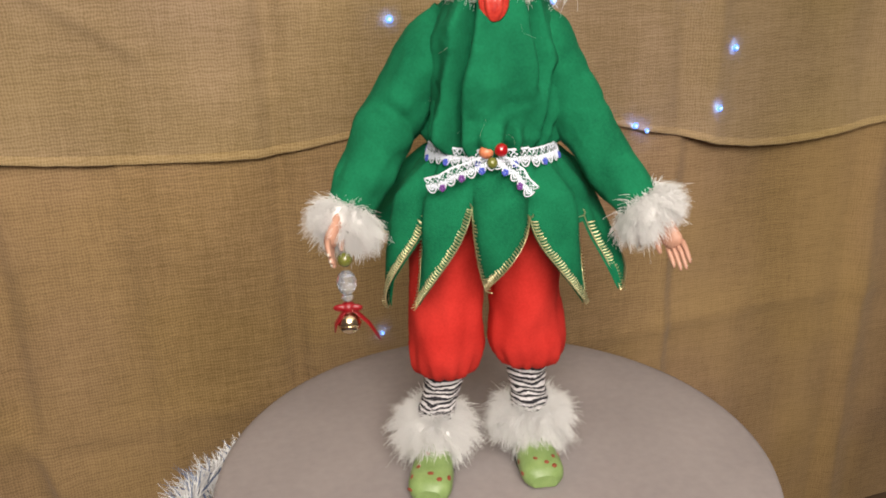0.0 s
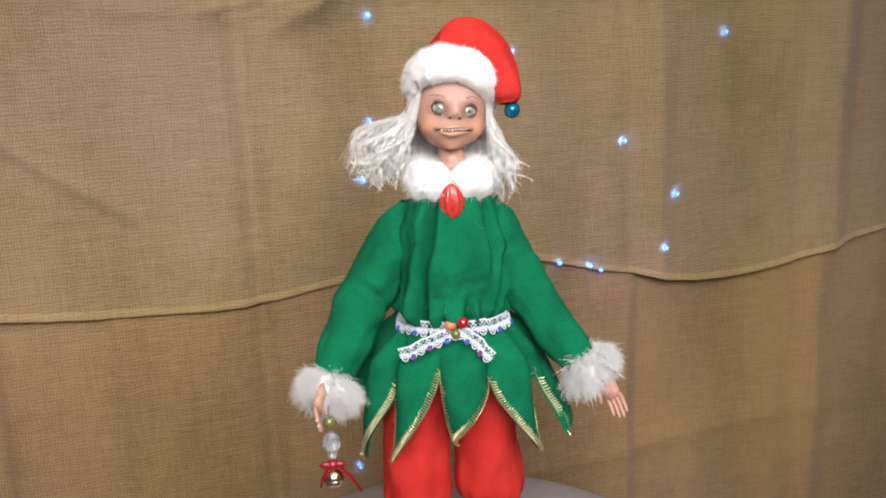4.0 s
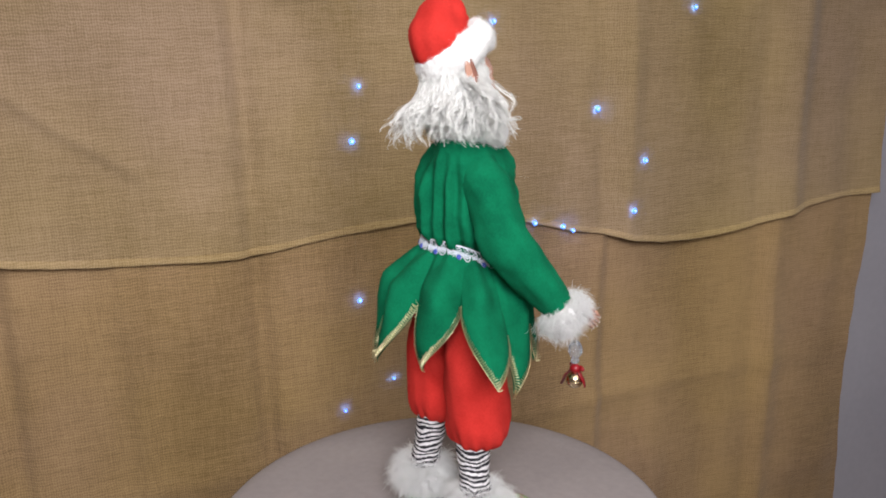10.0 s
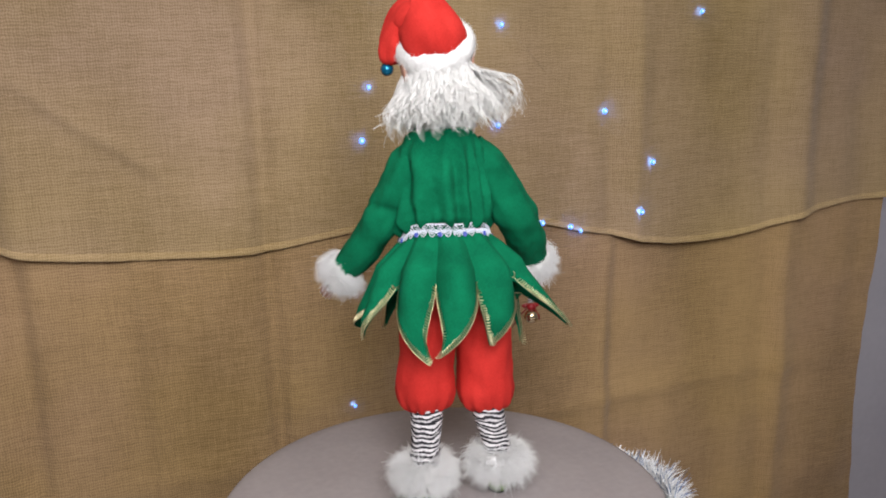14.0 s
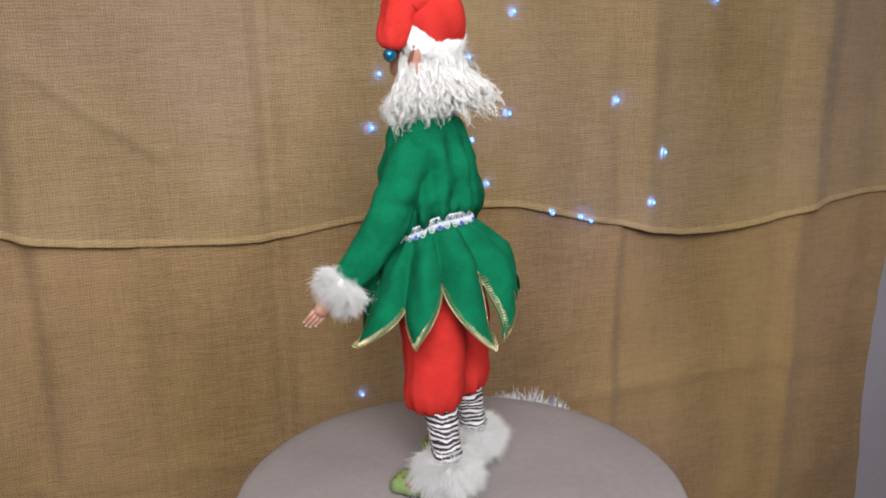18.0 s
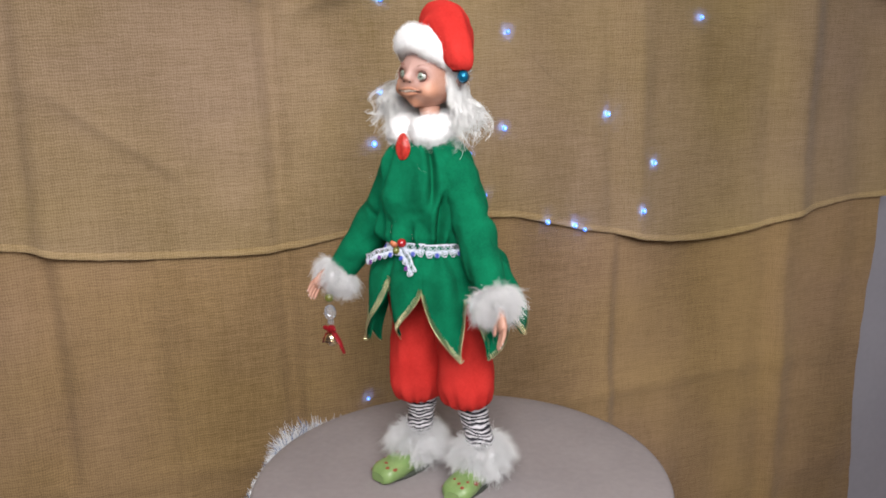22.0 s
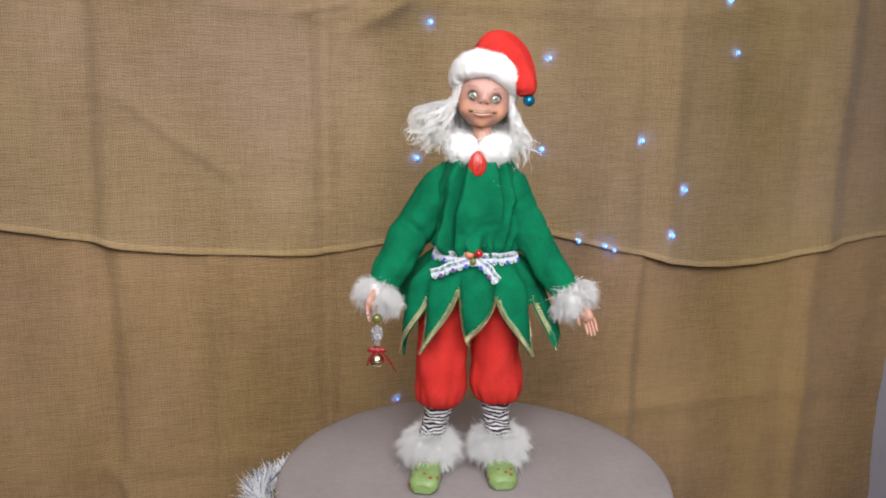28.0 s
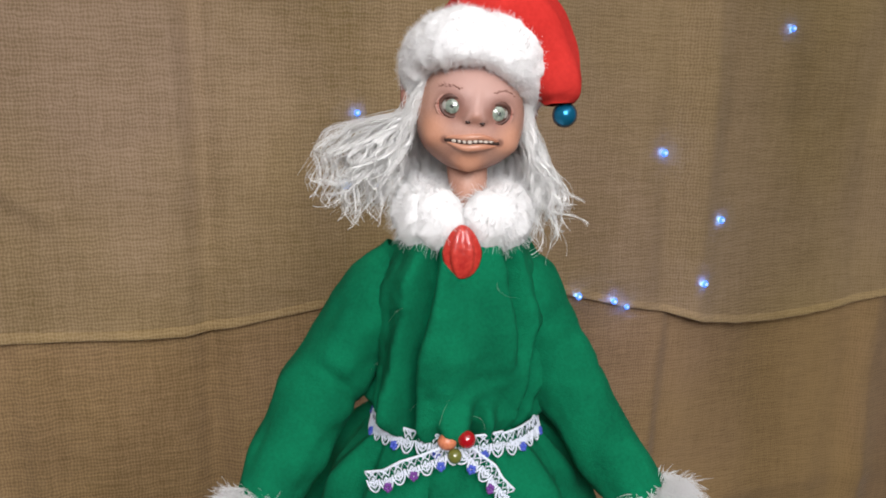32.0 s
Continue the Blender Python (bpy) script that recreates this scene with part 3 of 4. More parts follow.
def skirt(u, v, off=0.0):
    a = 2 * math.pi * u
    low, k, near, i = petal(u)
    s = v * (0.318 - low)
    flare = line_at([(0, 0.0), (0.012, 0.014), (0.035, 0.034), (0.06, 0.040), (0.09, 0.043), (0.13, 0.043)], s)
    flare *= 1.0 + 0.42 * math.sin(a) if math.sin(a) > 0 else 1.0 + 0.38 * math.sin(a)
    deep = smooth(0.0, 0.045, s)
    flute = deep * (0.017 * math.sin(math.pi * k) - 0.009)
    flute += 0.0035 * math.sin(a * 13 + 2 * math.sin(a * 2)) * smooth(0.0, 0.02, s) * (1 - smooth(0.04, 0.09, s))
    flute += FLARE[i] * smooth(0.35, 1.0, v) * (0.3 + 0.7 * near)
    curl = 0.008 * math.sin(i * 4.1 + 0.6) * smooth(0.8, 1.0, v) * near ** 3
    gather = 0.0022 * math.sin(a * 24) * (1 - smooth(0.0, 0.03, s))
    fat = flare + flute + gather + curl + off
    # the tips hook sideways, each its own way
    hook = (0.10 * math.sin(i * 2.3 + 3.6) + (0.10 if i in (1, 5) else -0.03)) * smooth(0.55, 1.0, v) * near ** 4
    x, y = ring(a + hook, 0.044 + fat, 0.039 + fat)
    return Vector((x, y, 0.318 - s + waist_lift(a) * (1 - v) + 0.35 * max(0.0, FLARE[i] - 0.01) * near * v))


d.surf(400, 26, skirt, FELT)
d.surf(400, 12, lambda u, v: skirt(u, v, -0.0022), FELT)
# gold stitching along the hem, one short stitch after the other across the edge
n, gone = 3600, 0.0
edge = [skirt(i / n, 1.0, 0.0009) for i in range(n + 1)]
last = 0
for i in range(n):
    gone += (edge[i + 1] - edge[i]).length
    if gone < 0.0025:
        continue
    gone = 0.0
    p, q = edge[last], edge[i]
    last = i
    along = (q - p).normalized()
    u = i / n
    inner = skirt(u, 0.9, 0.0009) - q
    inward = inner - along * inner.dot(along)
    if inward.length < 0.0012:
        inward = skirt(u, 0.7, 0.0009) - q
        inward = inward - along * inward.dot(along)
    inward = inward.normalized() if inward.length > 1e-5 else Vector((0, 0, 1))
    out = Vector((q.x - CX, q.y - CY, 0)).normalized()
    size = 0.0052 + 0.0016 * rng.random()
    d.tube([p, q], 0.0006, GOLD, 4, caps=False)
    d.tube([q, q + inward * size * 0.5 + out * 0.0012 + along * 0.0006, q + inward * size + along * 0.0011], [0.0006, 0.0007, 0.00045], GOLD, 4, caps=False)

# lace belt with two hanging tails


def lace(points, width, down, outward, seed):
    """An openwork ribbon along points."""
    r = random.Random(seed)
    pts = [Vector(p) for p in points]
    total = sum((b - a).length for a, b in zip(pts, pts[1:]))

    def at(t):
        t *= total
        for a, b in zip(pts, pts[1:]):
            l = (b - a).length
            if t <= l or b is pts[-1]:
                return a.lerp(b, min(1, t / l))
            t -= l
    n = max(3, int(total / 0.0078))
    top = [at(i / (n * 4)) for i in range(n * 4 + 1)]
    d.tube(top, 0.0008, LACE, 5)
    zig = [at(min(1, i / (n * 4))) + down * width * (0.2 + 0.17 * (1 if i % 2 else -1)) for i in range(n * 4 + 1)]
    d.tube(zig, 0.0005, LACE, 4)
    for i in range(n):
        c = at((i + 0.5) / n) + outward * 0.0006
        step = total / n
        along = (at(min(1, (i + 1) / n)) - at(i / n)).normalized()
        for w, rad, lo in ((0.42, 0.60, 0.38), (0.27, 0.36, 0.40), (0.13, 0.18, 0.42)):
            arc = [c + along * (step * w * 1.15 * math.cos(b)) + down * (width * (lo + rad * math.sin(b))) for b in [math.pi * j / 8 for j in range(9)]]
            d.tube(arc, 0.0006, LACE, 4, caps=False)
        for b in (-0.9, 0, 0.9):
            d.tube([c + down * width * 0.3, c + along * step * 0.45 * math.sin(b) + down * width * (0.35 + 0.5 * math.cos(b))], 0.0004, LACE, 3, caps=False)
        for j in (0, 1):
            d.tube([c + along * step * (0.3 - 0.6 * j), c + along * step * (-0.3 + 0.6 * j) + down * width * 0.3], 0.0004, LACE, 3, caps=False)
        if i % 2 == 1:
            m = (LACE_BLUE, LACE_PURPLE)[(i // 3) % 2]
            for b in range(5):
                e = 2 * math.pi * b / 5
                d.ball(c + along * 0.0016 * math.cos(e) + down * (width * 0.80 + 0.0018 * math.sin(e)) + outward * 0.0008, 0.0014, m, 6, 4)


for k in range(12):
    arc = [ring(2 * math.pi * (k + j / 5) / 12, 0.0525, 0.0485) for j in range(6)]
    mid = 2 * math.pi * (k + 0.5) / 12
    out = Vector((math.cos(mid), math.sin(mid), 0))
    lace([(x, y, 0.3225 + 0.0015 * math.sin(k) + waist_lift(2 * math.pi * (k + j / 5) / 12)) for j, (x, y) in enumerate(arc)], 0.0145, (Vector((0, 0, -1)) + out * 0.25).normalized(), out, k)
down = Vector((0, -0.25, -1)).normalized()
lace([(-0.012, -0.0410, 0.322), (-0.022, -0.0445, 0.3195), (-0.034, -0.046, 0.3155), (-0.045, -0.047, 0.3125), (-0.055, -0.046, 0.3065), (-0.066, -0.042, 0.3035)], 0.0125, (down + Vector((0.25, 0, 0))).normalized(), Vector((0, -1, 0.2)), 31)
lace([(-0.006, -0.0420, 0.322), (0.003, -0.046, 0.3155), (0.011, -0.049, 0.3105), (0.015, -0.051, 0.3035), (0.022, -0.053, 0.297)], 0.0125, (down + Vector((-0.6, 0, 0.3))).normalized(), Vector((0, -1, 0.2)), 32)
d.ball((-0.006, -0.0445, 0.325), 0.0055, BEAD_RED, 18, 12)
d.ball((-0.0175, -0.0440, 0.3235), (0.0058, 0.005, 0.005), BEAD_ORANGE, 16, 10)
d.ball((-0.013, -0.0465, 0.3155), 0.0045, BEAD_GREEN, 16, 10)


# sleeves
def sleeve(joints, radii, seed):
    pts, rad = [], []
    js = [Vector(j) for j in joints]
    n = 72
    for k in range(n + 1):
        t = k / n * (len(js) - 1)
        i = min(int(t), len(js) - 2)
        e = t - i
        p0, p1, p2, p3 = js[max(i - 1, 0)], js[i], js[i + 1], js[min(i + 2, len(js) - 1)]
        pts.append(0.5 * (2 * p1 + (p2 - p0) * e + (2 * p0 - 5 * p1 + 4 * p2 - p3) * e * e + (3 * p1 - p0 - 3 * p2 + p3) * e ** 3))
        rad.append(radii[i] + (radii[i + 1] - radii[i]) * smooth(0, 1, e))
    side = Vector((0, 1, 0))

    def f(u, v):
        k = min(int(v * n), n)
        dd = (pts[min(k + 1, n)] - pts[max(k - 1, 0)]).normalized()
        s1 = (side - dd * side.dot(dd)).normalized()
        s2 = dd.cross(s1)
        a = 2 * math.pi * u
        r = rad[k] * (1 + 0.10 * math.exp(-((v - 0.17) / 0.09) ** 2) + 0.13 * noise.noise((math.cos(a) * 1.3 + seed, math.sin(a) * 1.3, v * 5)) - 0.17 * math.exp(-((v - 0.52 - 0.05 * math.sin(a + seed)) / 0.028) ** 2) * max(0.0, math.cos(a - (2.4 if seed < 3 else 0.7)) * 0.9 + 0.1) + 0.05 * noise.noise((math.cos(a) * 3.2 + seed, math.sin(a) * 3.2, v * 15)) - 0.04 * math.exp(-((v - 0.40) / 0.025) ** 2) * max(0.0, math.sin(a * 1.0 + seed)) + 0.04 * math.sin(v * 26 + 2.5 * math.sin(a + seed)) * smooth(0.3, 0.55, v) * (1 - smooth(0.75, 0.95, v)))
        return pts[k] + s1 * math.cos(a) * r + s2 * math.sin(a) * r
    d.surf(48, n, f, FELT)
    return pts[-1], (pts[-1] - pts[-4]).normalized()


wrist_r, way_r = sleeve([(-0.036, 0.015, 0.417), (-0.060, 0.017, 0.389), (-0.090, 0.016, 0.342), (-0.113, -0.004, 0.304), (-0.130, -0.027, 0.269)], [0.022, 0.0262, 0.0268, 0.0235, 0.0180], 1.0)
wrist_l, way_l = sleeve([(0.018, 0.014, 0.417), (0.036, 0.013, 0.391), (0.058, 0.006, 0.350), (0.083, -0.009, 0.306), (0.112, -0.027, 0.271)], [0.022, 0.0246, 0.0244, 0.0212, 0.0165], 5.0)


def fur_ring(c, axis, r, tube_r, count, length, width, mat, flow=0.3, squash=1.0, sag=0.0, curl=0.12, core=None):
    """A ring of fur round an axis; flow bends the hairs along it."""
    axis = Vector(axis).normalized()
    s1 = axis.cross(Vector((0.3, 1, 0.1))).normalized()
    s2 = axis.cross(s1)
    d.surf(24, 12, lambda u, v: Vector(c) + (s1 * math.cos(6.28318 * u) + s2 * math.sin(6.28318 * u)) * (r + tube_r * math.cos(6.28318 * v)) + axis * (tube_r * squash * math.sin(6.28318 * v)), core or mat)
    for _ in range(count // 10):
        a, b = rng.uniform(0, 6.28318), rng.uniform(0, 6.28318)
        o = s1 * math.cos(a) + s2 * math.sin(a)
        nrm = o * math.cos(b) + axis * math.sin(b)
        p = Vector(c) + o * (r + tube_r * math.cos(b)) + axis * (tube_r * squash * math.sin(b))
        way = (nrm * 0.8 + o * 0.35 + axis * flow + Vector((rng.gauss(0, 0.16), rng.gauss(0, 0.16), rng.gauss(0, 0.16)))).normalized()
        long = length * rng.uniform(0.6, 1.15)
        side = way.cross(Vector((0.2, 0.3, 1))).normalized()
        bend = side * rng.gauss(0, curl) + Vector((0, 0, -sag))
        for _ in range(10):
            q = p + Vector((rng.gauss(0, 1), rng.gauss(0, 1), rng.gauss(0, 1))) * 0.0026
            tip = p + (way + bend * 0.8) * long * rng.uniform(0.7, 1.1) + Vector((rng.gauss(0, 1), rng.gauss(0, 1), rng.gauss(0, 1))) * 0.0030
            pts = [q + (tip - q) * t - bend * long * 0.8 * t * (1 - t) for t in (0, 0.35, 0.7, 1)]
            d.tube(pts, [width, width, width * 0.8, width * 0.3], mat, 3, caps=False)


fur_ring(wrist_r + way_r * 0.004, way_r, 0.0130, 0.0105, 6000, 0.0135, 0.00024, GREY_FUR, core=PLUSH, flow=0.95, sag=0.25, curl=0.3)
fur_ring(wrist_l + way_l * 0.004, way_l, 0.0125, 0.0100, 6000, 0.0135, 0.00024, GREY_FUR, core=PLUSH, flow=0.95, sag=0.25, curl=0.3)


def grip(c, way, curlv, thumb):
    """A small clay palm with four fingers and a thumb."""
    way, curlv = Vector(way).normalized(), Vector(curlv).normalized()
    across = way.cross(curlv).normalized()
    c = Vector(c)
    d.tube([c - way * 0.010, c, c + way * 0.010, c + way * 0.016], [0.007, 0.008, 0.0088, 0.007], SKIN, 12, flat=0.6, up=tuple(curlv))
    for k in range(4):
        o = (k - 1.5) * 0.0043
        l = (0.9, 1.05, 1.0, 0.8)[k]
        b = c + way * 0.014 + across * o
        p1 = b + (way * 0.9 + curlv * 0.3 + across * o * 12) * 0.0075 * l
        p2 = p1 + (way * 0.8 + curlv * 0.6) * 0.0068 * l
        p3 = p2 + (way * 0.7 + curlv * 0.7) * 0.0045 * l
        d.tube([b, p1, p2, p3], [0.0024, 0.0022, 0.0019, 0.001], SKIN, 8)
        d.ball(p3.lerp(p2, 0.25) - curlv * 0.0016, (0.0015, 0.0015, 0.0017), TEETH, 6, 4)
    b = c + across * thumb * 0.008
    p1 = b + (across * thumb * 0.5 + way * 0.7 + curlv * 0.5) * 0.008
    p2 = p1 + (way * 0.9 + curlv * 0.4) * 0.007
    d.tube([b, p1, p2], [0.0036, 0.003, 0.0014], SKIN, 8)


grip(wrist_r + Vector((-0.007, -0.022, -0.001)), (-0.30, -0.66, -0.68), (0.6, -0.3, -0.2), -1)
grip(wrist_l + Vector((0.016, -0.012, -0.016)), (0.42, -0.40, -0.82), (-0.2, -0.7, -0.3), 1)


# bloomers, socks, fur and shoes
def leg(cx, cy, seed, foot, turn, hitch=0.0):
    def f(u, v):
        z = 0.285 - v * 0.185
        r = line_at([(0.100, 0.018), (0.103, 0.025), (0.110, 0.0305), (0.125, 0.0355), (0.16, 0.0355), (0.20, 0.0345), (0.24, 0.034), (0.285, 0.03)], z)
        a = 2 * math.pi * u
        g = 1 - smooth(0.103, 0.14, z)
        r += 0.002 * g * math.sin(a * 13 + seed) + 0.0045 * noise.noise((math.cos(a) * 1.5 + seed, math.sin(a) * 1.5, z * 22)) + 0.0012 * noise.noise((math.cos(a) * 4 + seed, math.sin(a) * 4, z * 50))
        return (cx + r * math.cos(a) + 0.006 * (z - 0.11) / 0.17 * (1 if cx < CX else -1), cy + (0.037 - cy) * smooth(0.16, 0.26, z) - 0.013 * smooth(0.18, 0.26, z) + r * 1.05 * math.sin(a), z + hitch * v)
    d.surf(56, 34, f, RED)
    fx, fy = foot

    def sock(u, v):
        z = 0.112 + hitch - v * (0.08 + hitch)
        a = 2 * math.pi * u
        r = 0.0185 + 0.001 * math.sin(v * 9) + 0.0006 * math.sin(v * 60 + 2 * math.sin(a + seed))
        t = smooth(0, 1, v)
        return (cx + (fx - cx) * t + r * math.cos(a), cy + 0.008 + (max(fy, 0.024) + 0.011 - cy) * t + r * math.sin(a), z)

    def stripe(u, v):
        a = 2 * math.pi * u
        w = v * 16 + 0.3 * math.sin(a + seed) + 0.6 * noise.noise((math.cos(a) * 1.4 + seed, math.sin(a) * 1.4, v * 7))
        return SOCK_BLACK if w % 1 < 0.54 else SOCK_WHITE
    d.surf(72, 90, sock, SOCK_WHITE, choose=stripe)
    rot = Matrix.Rotation(radians(turn), 3, "Z")

    def shoe(u, v):
        # v runs from heel to toe, u round the section
        y = 0.042 - 0.097 * v
        half = line_at([(0, 0.004), (0.06, 0.013), (0.2, 0.0175), (0.45, 0.0185), (0.7, 0.0225), (0.88, 0.0225), (0.95, 0.0200), (1, 0.0125)], v)
        high = line_at([(0, 0.008), (0.06, 0.022), (0.3, 0.031), (0.5, 0.031), (0.7, 0.027), (0.86, 0.025), (0.95, 0.0215), (1, 0.016)], v)
        a = 2 * math.pi * u
        x = 0.92 * half * math.copysign(abs(math.cos(a)) ** 0.8, math.cos(a))
        z = max(0.0035, high * (0.5 + 0.5 * math.copysign(abs(math.sin(a)) ** 0.85, math.sin(a))))
        p = rot @ Vector((x, y, 0))
        return (fx + p.x, fy + p.y, z)
    d.surf(28, 30, shoe, SHOE)
    d.add([shoe(j / 28, 1.0) for j in range(28)], [tuple(range(28))], SHOE)
    d.tube([Vector((fx, fy, 0.0)) + rot @ Vector((0, 0, 0)), Vector((fx, fy, 0.002))], 0.012, SOLE, 16)
    outline = []
    for j in range(28):
        a = 2 * math.pi * j / 28
        p = rot @ Vector((0.0185 * math.cos(a), -0.004 + 0.045 * math.sin(a), 0))
        outline.append((fx + p.x, fy + p.y, 0.0))
    n = len(d.v)
    d.add(outline + [(x, y, 0.0045) for x, y, _ in outline], [tuple(range(28))[::-1], tuple(range(28, 56))] + [(j, (j + 1) % 28, 28 + (j + 1) % 28, 28 + j) for j in range(28)], SOLE)
    r = random.Random(int(seed * 10))
    for k in range(15):
        u, v = r.uniform(0.02, 0.48), r.uniform(0.3, 0.97)
        p = Vector(shoe(u, v))
        n = (Vector(shoe(u + 0.01, v)) - p).cross(Vector(shoe(u, v + 0.01)) - p).normalized()
        if n.z < 0 and n.y > 0:
            n = -n
        m = n.to_track_quat("Z", "Y").to_matrix()
        d.ball(p, (r.uniform(0.0024, 0.0038), r.uniform(0.0019, 0.0027), 0.0005), SHOE_DOT, 10, 4, turn=m)
    c = Vector((fx, max(fy, 0.024) + 0.016, 0.041))
    fur_ring(c, (0, 0.05, -1), 0.0165, 0.0130, 10500, 0.0205, 0.00026, WHITE_FUR, core=PLUSH, flow=0.5, squash=0.8, sag=0.3, curl=0.15)


leg(-0.0525, 0.029, 1.0, (-0.066, 0.019), -7)
leg(0.0240, 0.034, 4.0, (0.031, 0.036), 6, 0.006)

# collar of white fur in two lobes, with the red gem
for side in (-1, 1):
    for k in range(10):
        t = k / 9
        a = -math.pi / 2 + side * (0.62 + 2.5 * t)
        lobe = 1.0 + 0.5 * math.exp(-((t - 0.10) / 0.2) ** 2)
        x, y = ring(a, 0.028, 0.030, -0.008, 0.009)
        c = Vector((x, y, 0.4560 - 0.006 * (lobe - 1.0) / 0.5 + 0.003 * t))
        seed = k * 3.1 + side

        def lump(u, v):
            p = Vector((math.cos(6.28318 * u) * math.cos(math.pi * (v - 0.5)), math.sin(6.28318 * u) * math.cos(math.pi * (v - 0.5)), math.sin(math.pi * (v - 0.5))))
            r = lobe * (1 + 0.12 * noise.noise(p * 2 + Vector((seed, 0, 0))) + 0.06 * noise.noise(p * 6 + Vector((0, seed, 0))))
            return c + Vector((p.x * 0.0125, p.y * 0.0115, p.z * 0.0130)) * r
        d.surf(32, 20, lump, PLUSH)
        for _ in range(650):
            w = Vector((rng.gauss(0, 1), rng.gauss(0, 1), rng.gauss(0, 1))).normalized()
            d.strand(c + Vector((w.x * 0.0125, w.y * 0.0115, w.z * 0.0130)) * lobe * 0.96, w + Vector((0, 0, -0.35)), rng.uniform(0.002, 0.009), 0.00016, WHITE_FUR, rng, sag=0.1, curl=0.15)


def gem(u, v):
    a = 2 * math.pi * u
    b = math.pi * (v - 0.5)
    w = math.cos(b) * (0.85 + 0.15 * math.cos(a * 6))
    return (-0.010 + 0.0115 * w * (1 - 0.25 * max(0.0, math.sin(b))) * math.cos(a), -0.031 - 0.0055 * w * math.sin(a) + 0.004 * (v - 0.5), 0.435 + 0.0155 * math.sin(b))


d.surf(36, 20, gem, GEM)

# neck and head
HEAD_START = len(d.v)
HEAD = Vector((-0.006, 0.010, 0.508))
d.tube([(-0.004, 0.016, 0.435), (-0.003, 0.014, 0.46), (-0.005, 0.012, 0.485)], [0.0125, 0.0115, 0.013], SKIN, 18)


def head_point(lon, lat):
    """lon 0 looks forward; lat up."""
    x, y, z = math.sin(lon) * math.cos(lat), -math.cos(lon) * math.cos(lat), math.sin(lat)
    rx, ry, rz = 0.0325, 0.035, 0.0315 if lat < 0 else 0.041
    rx *= 1 - 0.16 * smooth(0.6, 1.35, -lat)
    p = Vector((x * rx, y * ry, z * rz))

    def bump(l0, b0, wl, wb, h):
        return h * math.exp(-((lon - l0) / wl) ** 2 - ((lat - b0) / wb) ** 2)
    h = bump(0, 0.10, 0.12, 0.09, 0.0062) + bump(0, 0.28, 0.09, 0.16, 0.0022)          # nose
    h += bump(-0.15, 0.05, 0.06, 0.05, 0.0030) + bump(0.15, 0.05, 0.06, 0.05, 0.0030)  # nostrils
    h += bump(-0.47, 0.15, 0.2, 0.17, -0.0042) + bump(0.47, 0.15, 0.2, 0.17, -0.0042)    # eye sockets
    h += bump(-0.80, -0.36, 0.32, 0.25, 0.0046) + bump(0.80, -0.36, 0.32, 0.25, 0.0046)    # cheeks
    h += bump(0, -0.37, 0.42, 0.2, 0.0012) + bump(0, -0.95, 0.45, 0.22, 0.0035)             # mouth, chin
    h += bump(-0.5, 0.38, 0.25, 0.09, 0.0015) + bump(0.5, 0.38, 0.25, 0.09, 0.0015)    # brows
    return HEAD + p + Vector((x, y, z)) * h


d.surf(96, 64, lambda u, v: head_point((u - 0.5) * 2 * math.pi, (v - 0.5) * math.pi), SKIN)
for side, lat0 in ((-1, 0.20), (1, 0.17)):
    lon = side * 0.48
    c = head_point(lon, lat0)
    nrm = Vector((side * 0.25, -1, 0.06)).normalized()
    m = nrm.to_track_quat("Z", "Y").to_matrix()
    d.ball(c - nrm * 0.0008, (0.0068, 0.0058, 0.0036), EYE, 24, 14, turn=m)
    d.ball(c + nrm * 0.0012, (0.0046, 0.0046, 0.0018), IRIS, 24, 10, turn=m)
    d.ball(c + nrm * 0.0011, (0.0053, 0.0052, 0.0014), DARKLID, 24, 10, turn=m)
    d.ball(c + nrm * 0.0027, (0.0012, 0.0012, 0.0006), PUPIL, 12, 6, turn=m)
    lid = []
    for j in range(33):
        a = 2 * math.pi * j / 32
        lid.append(c + m @ Vector((0.0071 * math.cos(a), 0.0058 * math.sin(a) + 0.0006 * side * math.cos(a), 0.0016 - 0.0010 * math.cos(a) ** 2)))
    d.tube(lid, [0.0010 + 0.0007 * max(0, math.sin(2 * math.pi * j / 32)) + 0.0003 * noise.noise((j * 0.9, side, 0)) for j in range(33)], DARKLID, 6)
    # lids and the bag below the eye, painted clay
    for grow, rad, mat in ((1.16, 0.0011, LID), (1.33, 0.0011, SKIN)):
        for up in (1, -1):
            d.tube([c + m @ Vector((0.0071 * grow * math.cos(j / 16 * math.pi), up * 0.0058 * grow * math.sin(j / 16 * math.pi), 0.0004 - 0.0012 * (grow - 1))) for j in range(17)], rad, mat, 8)
    # thin uneven brow strokes
    for j in range(12):
        l = side * (0.30 + 0.045 * j + 0.02 * rng.random())
        p = head_point(l, 0.43 + 0.05 * math.sin(j / 11 * math.pi) + rng.gauss(0, 0.012))
        d.tube([p, p + Vector((side * rng.uniform(0.0006, 0.0018), -0.0002, rng.uniform(0.0, 0.0016)))], [rng.uniform(0.0002, 0.00045), 0.0001], SHADOW, 4)


# mouth: lips, dark gap and teeth
def lip_line(lat0, bow, out, spread=0.47):
    rows = []
    for j in range(25):
        t = j / 12 - 1
        p = head_point(t * spread, lat0 + bow * (1 - t * t) + 0.03 * t + 0.012 * math.sin(t * 5))
        rows.append(p + Vector((0, -out * (1 - 0.6 * t * t), 0)))
    return rows


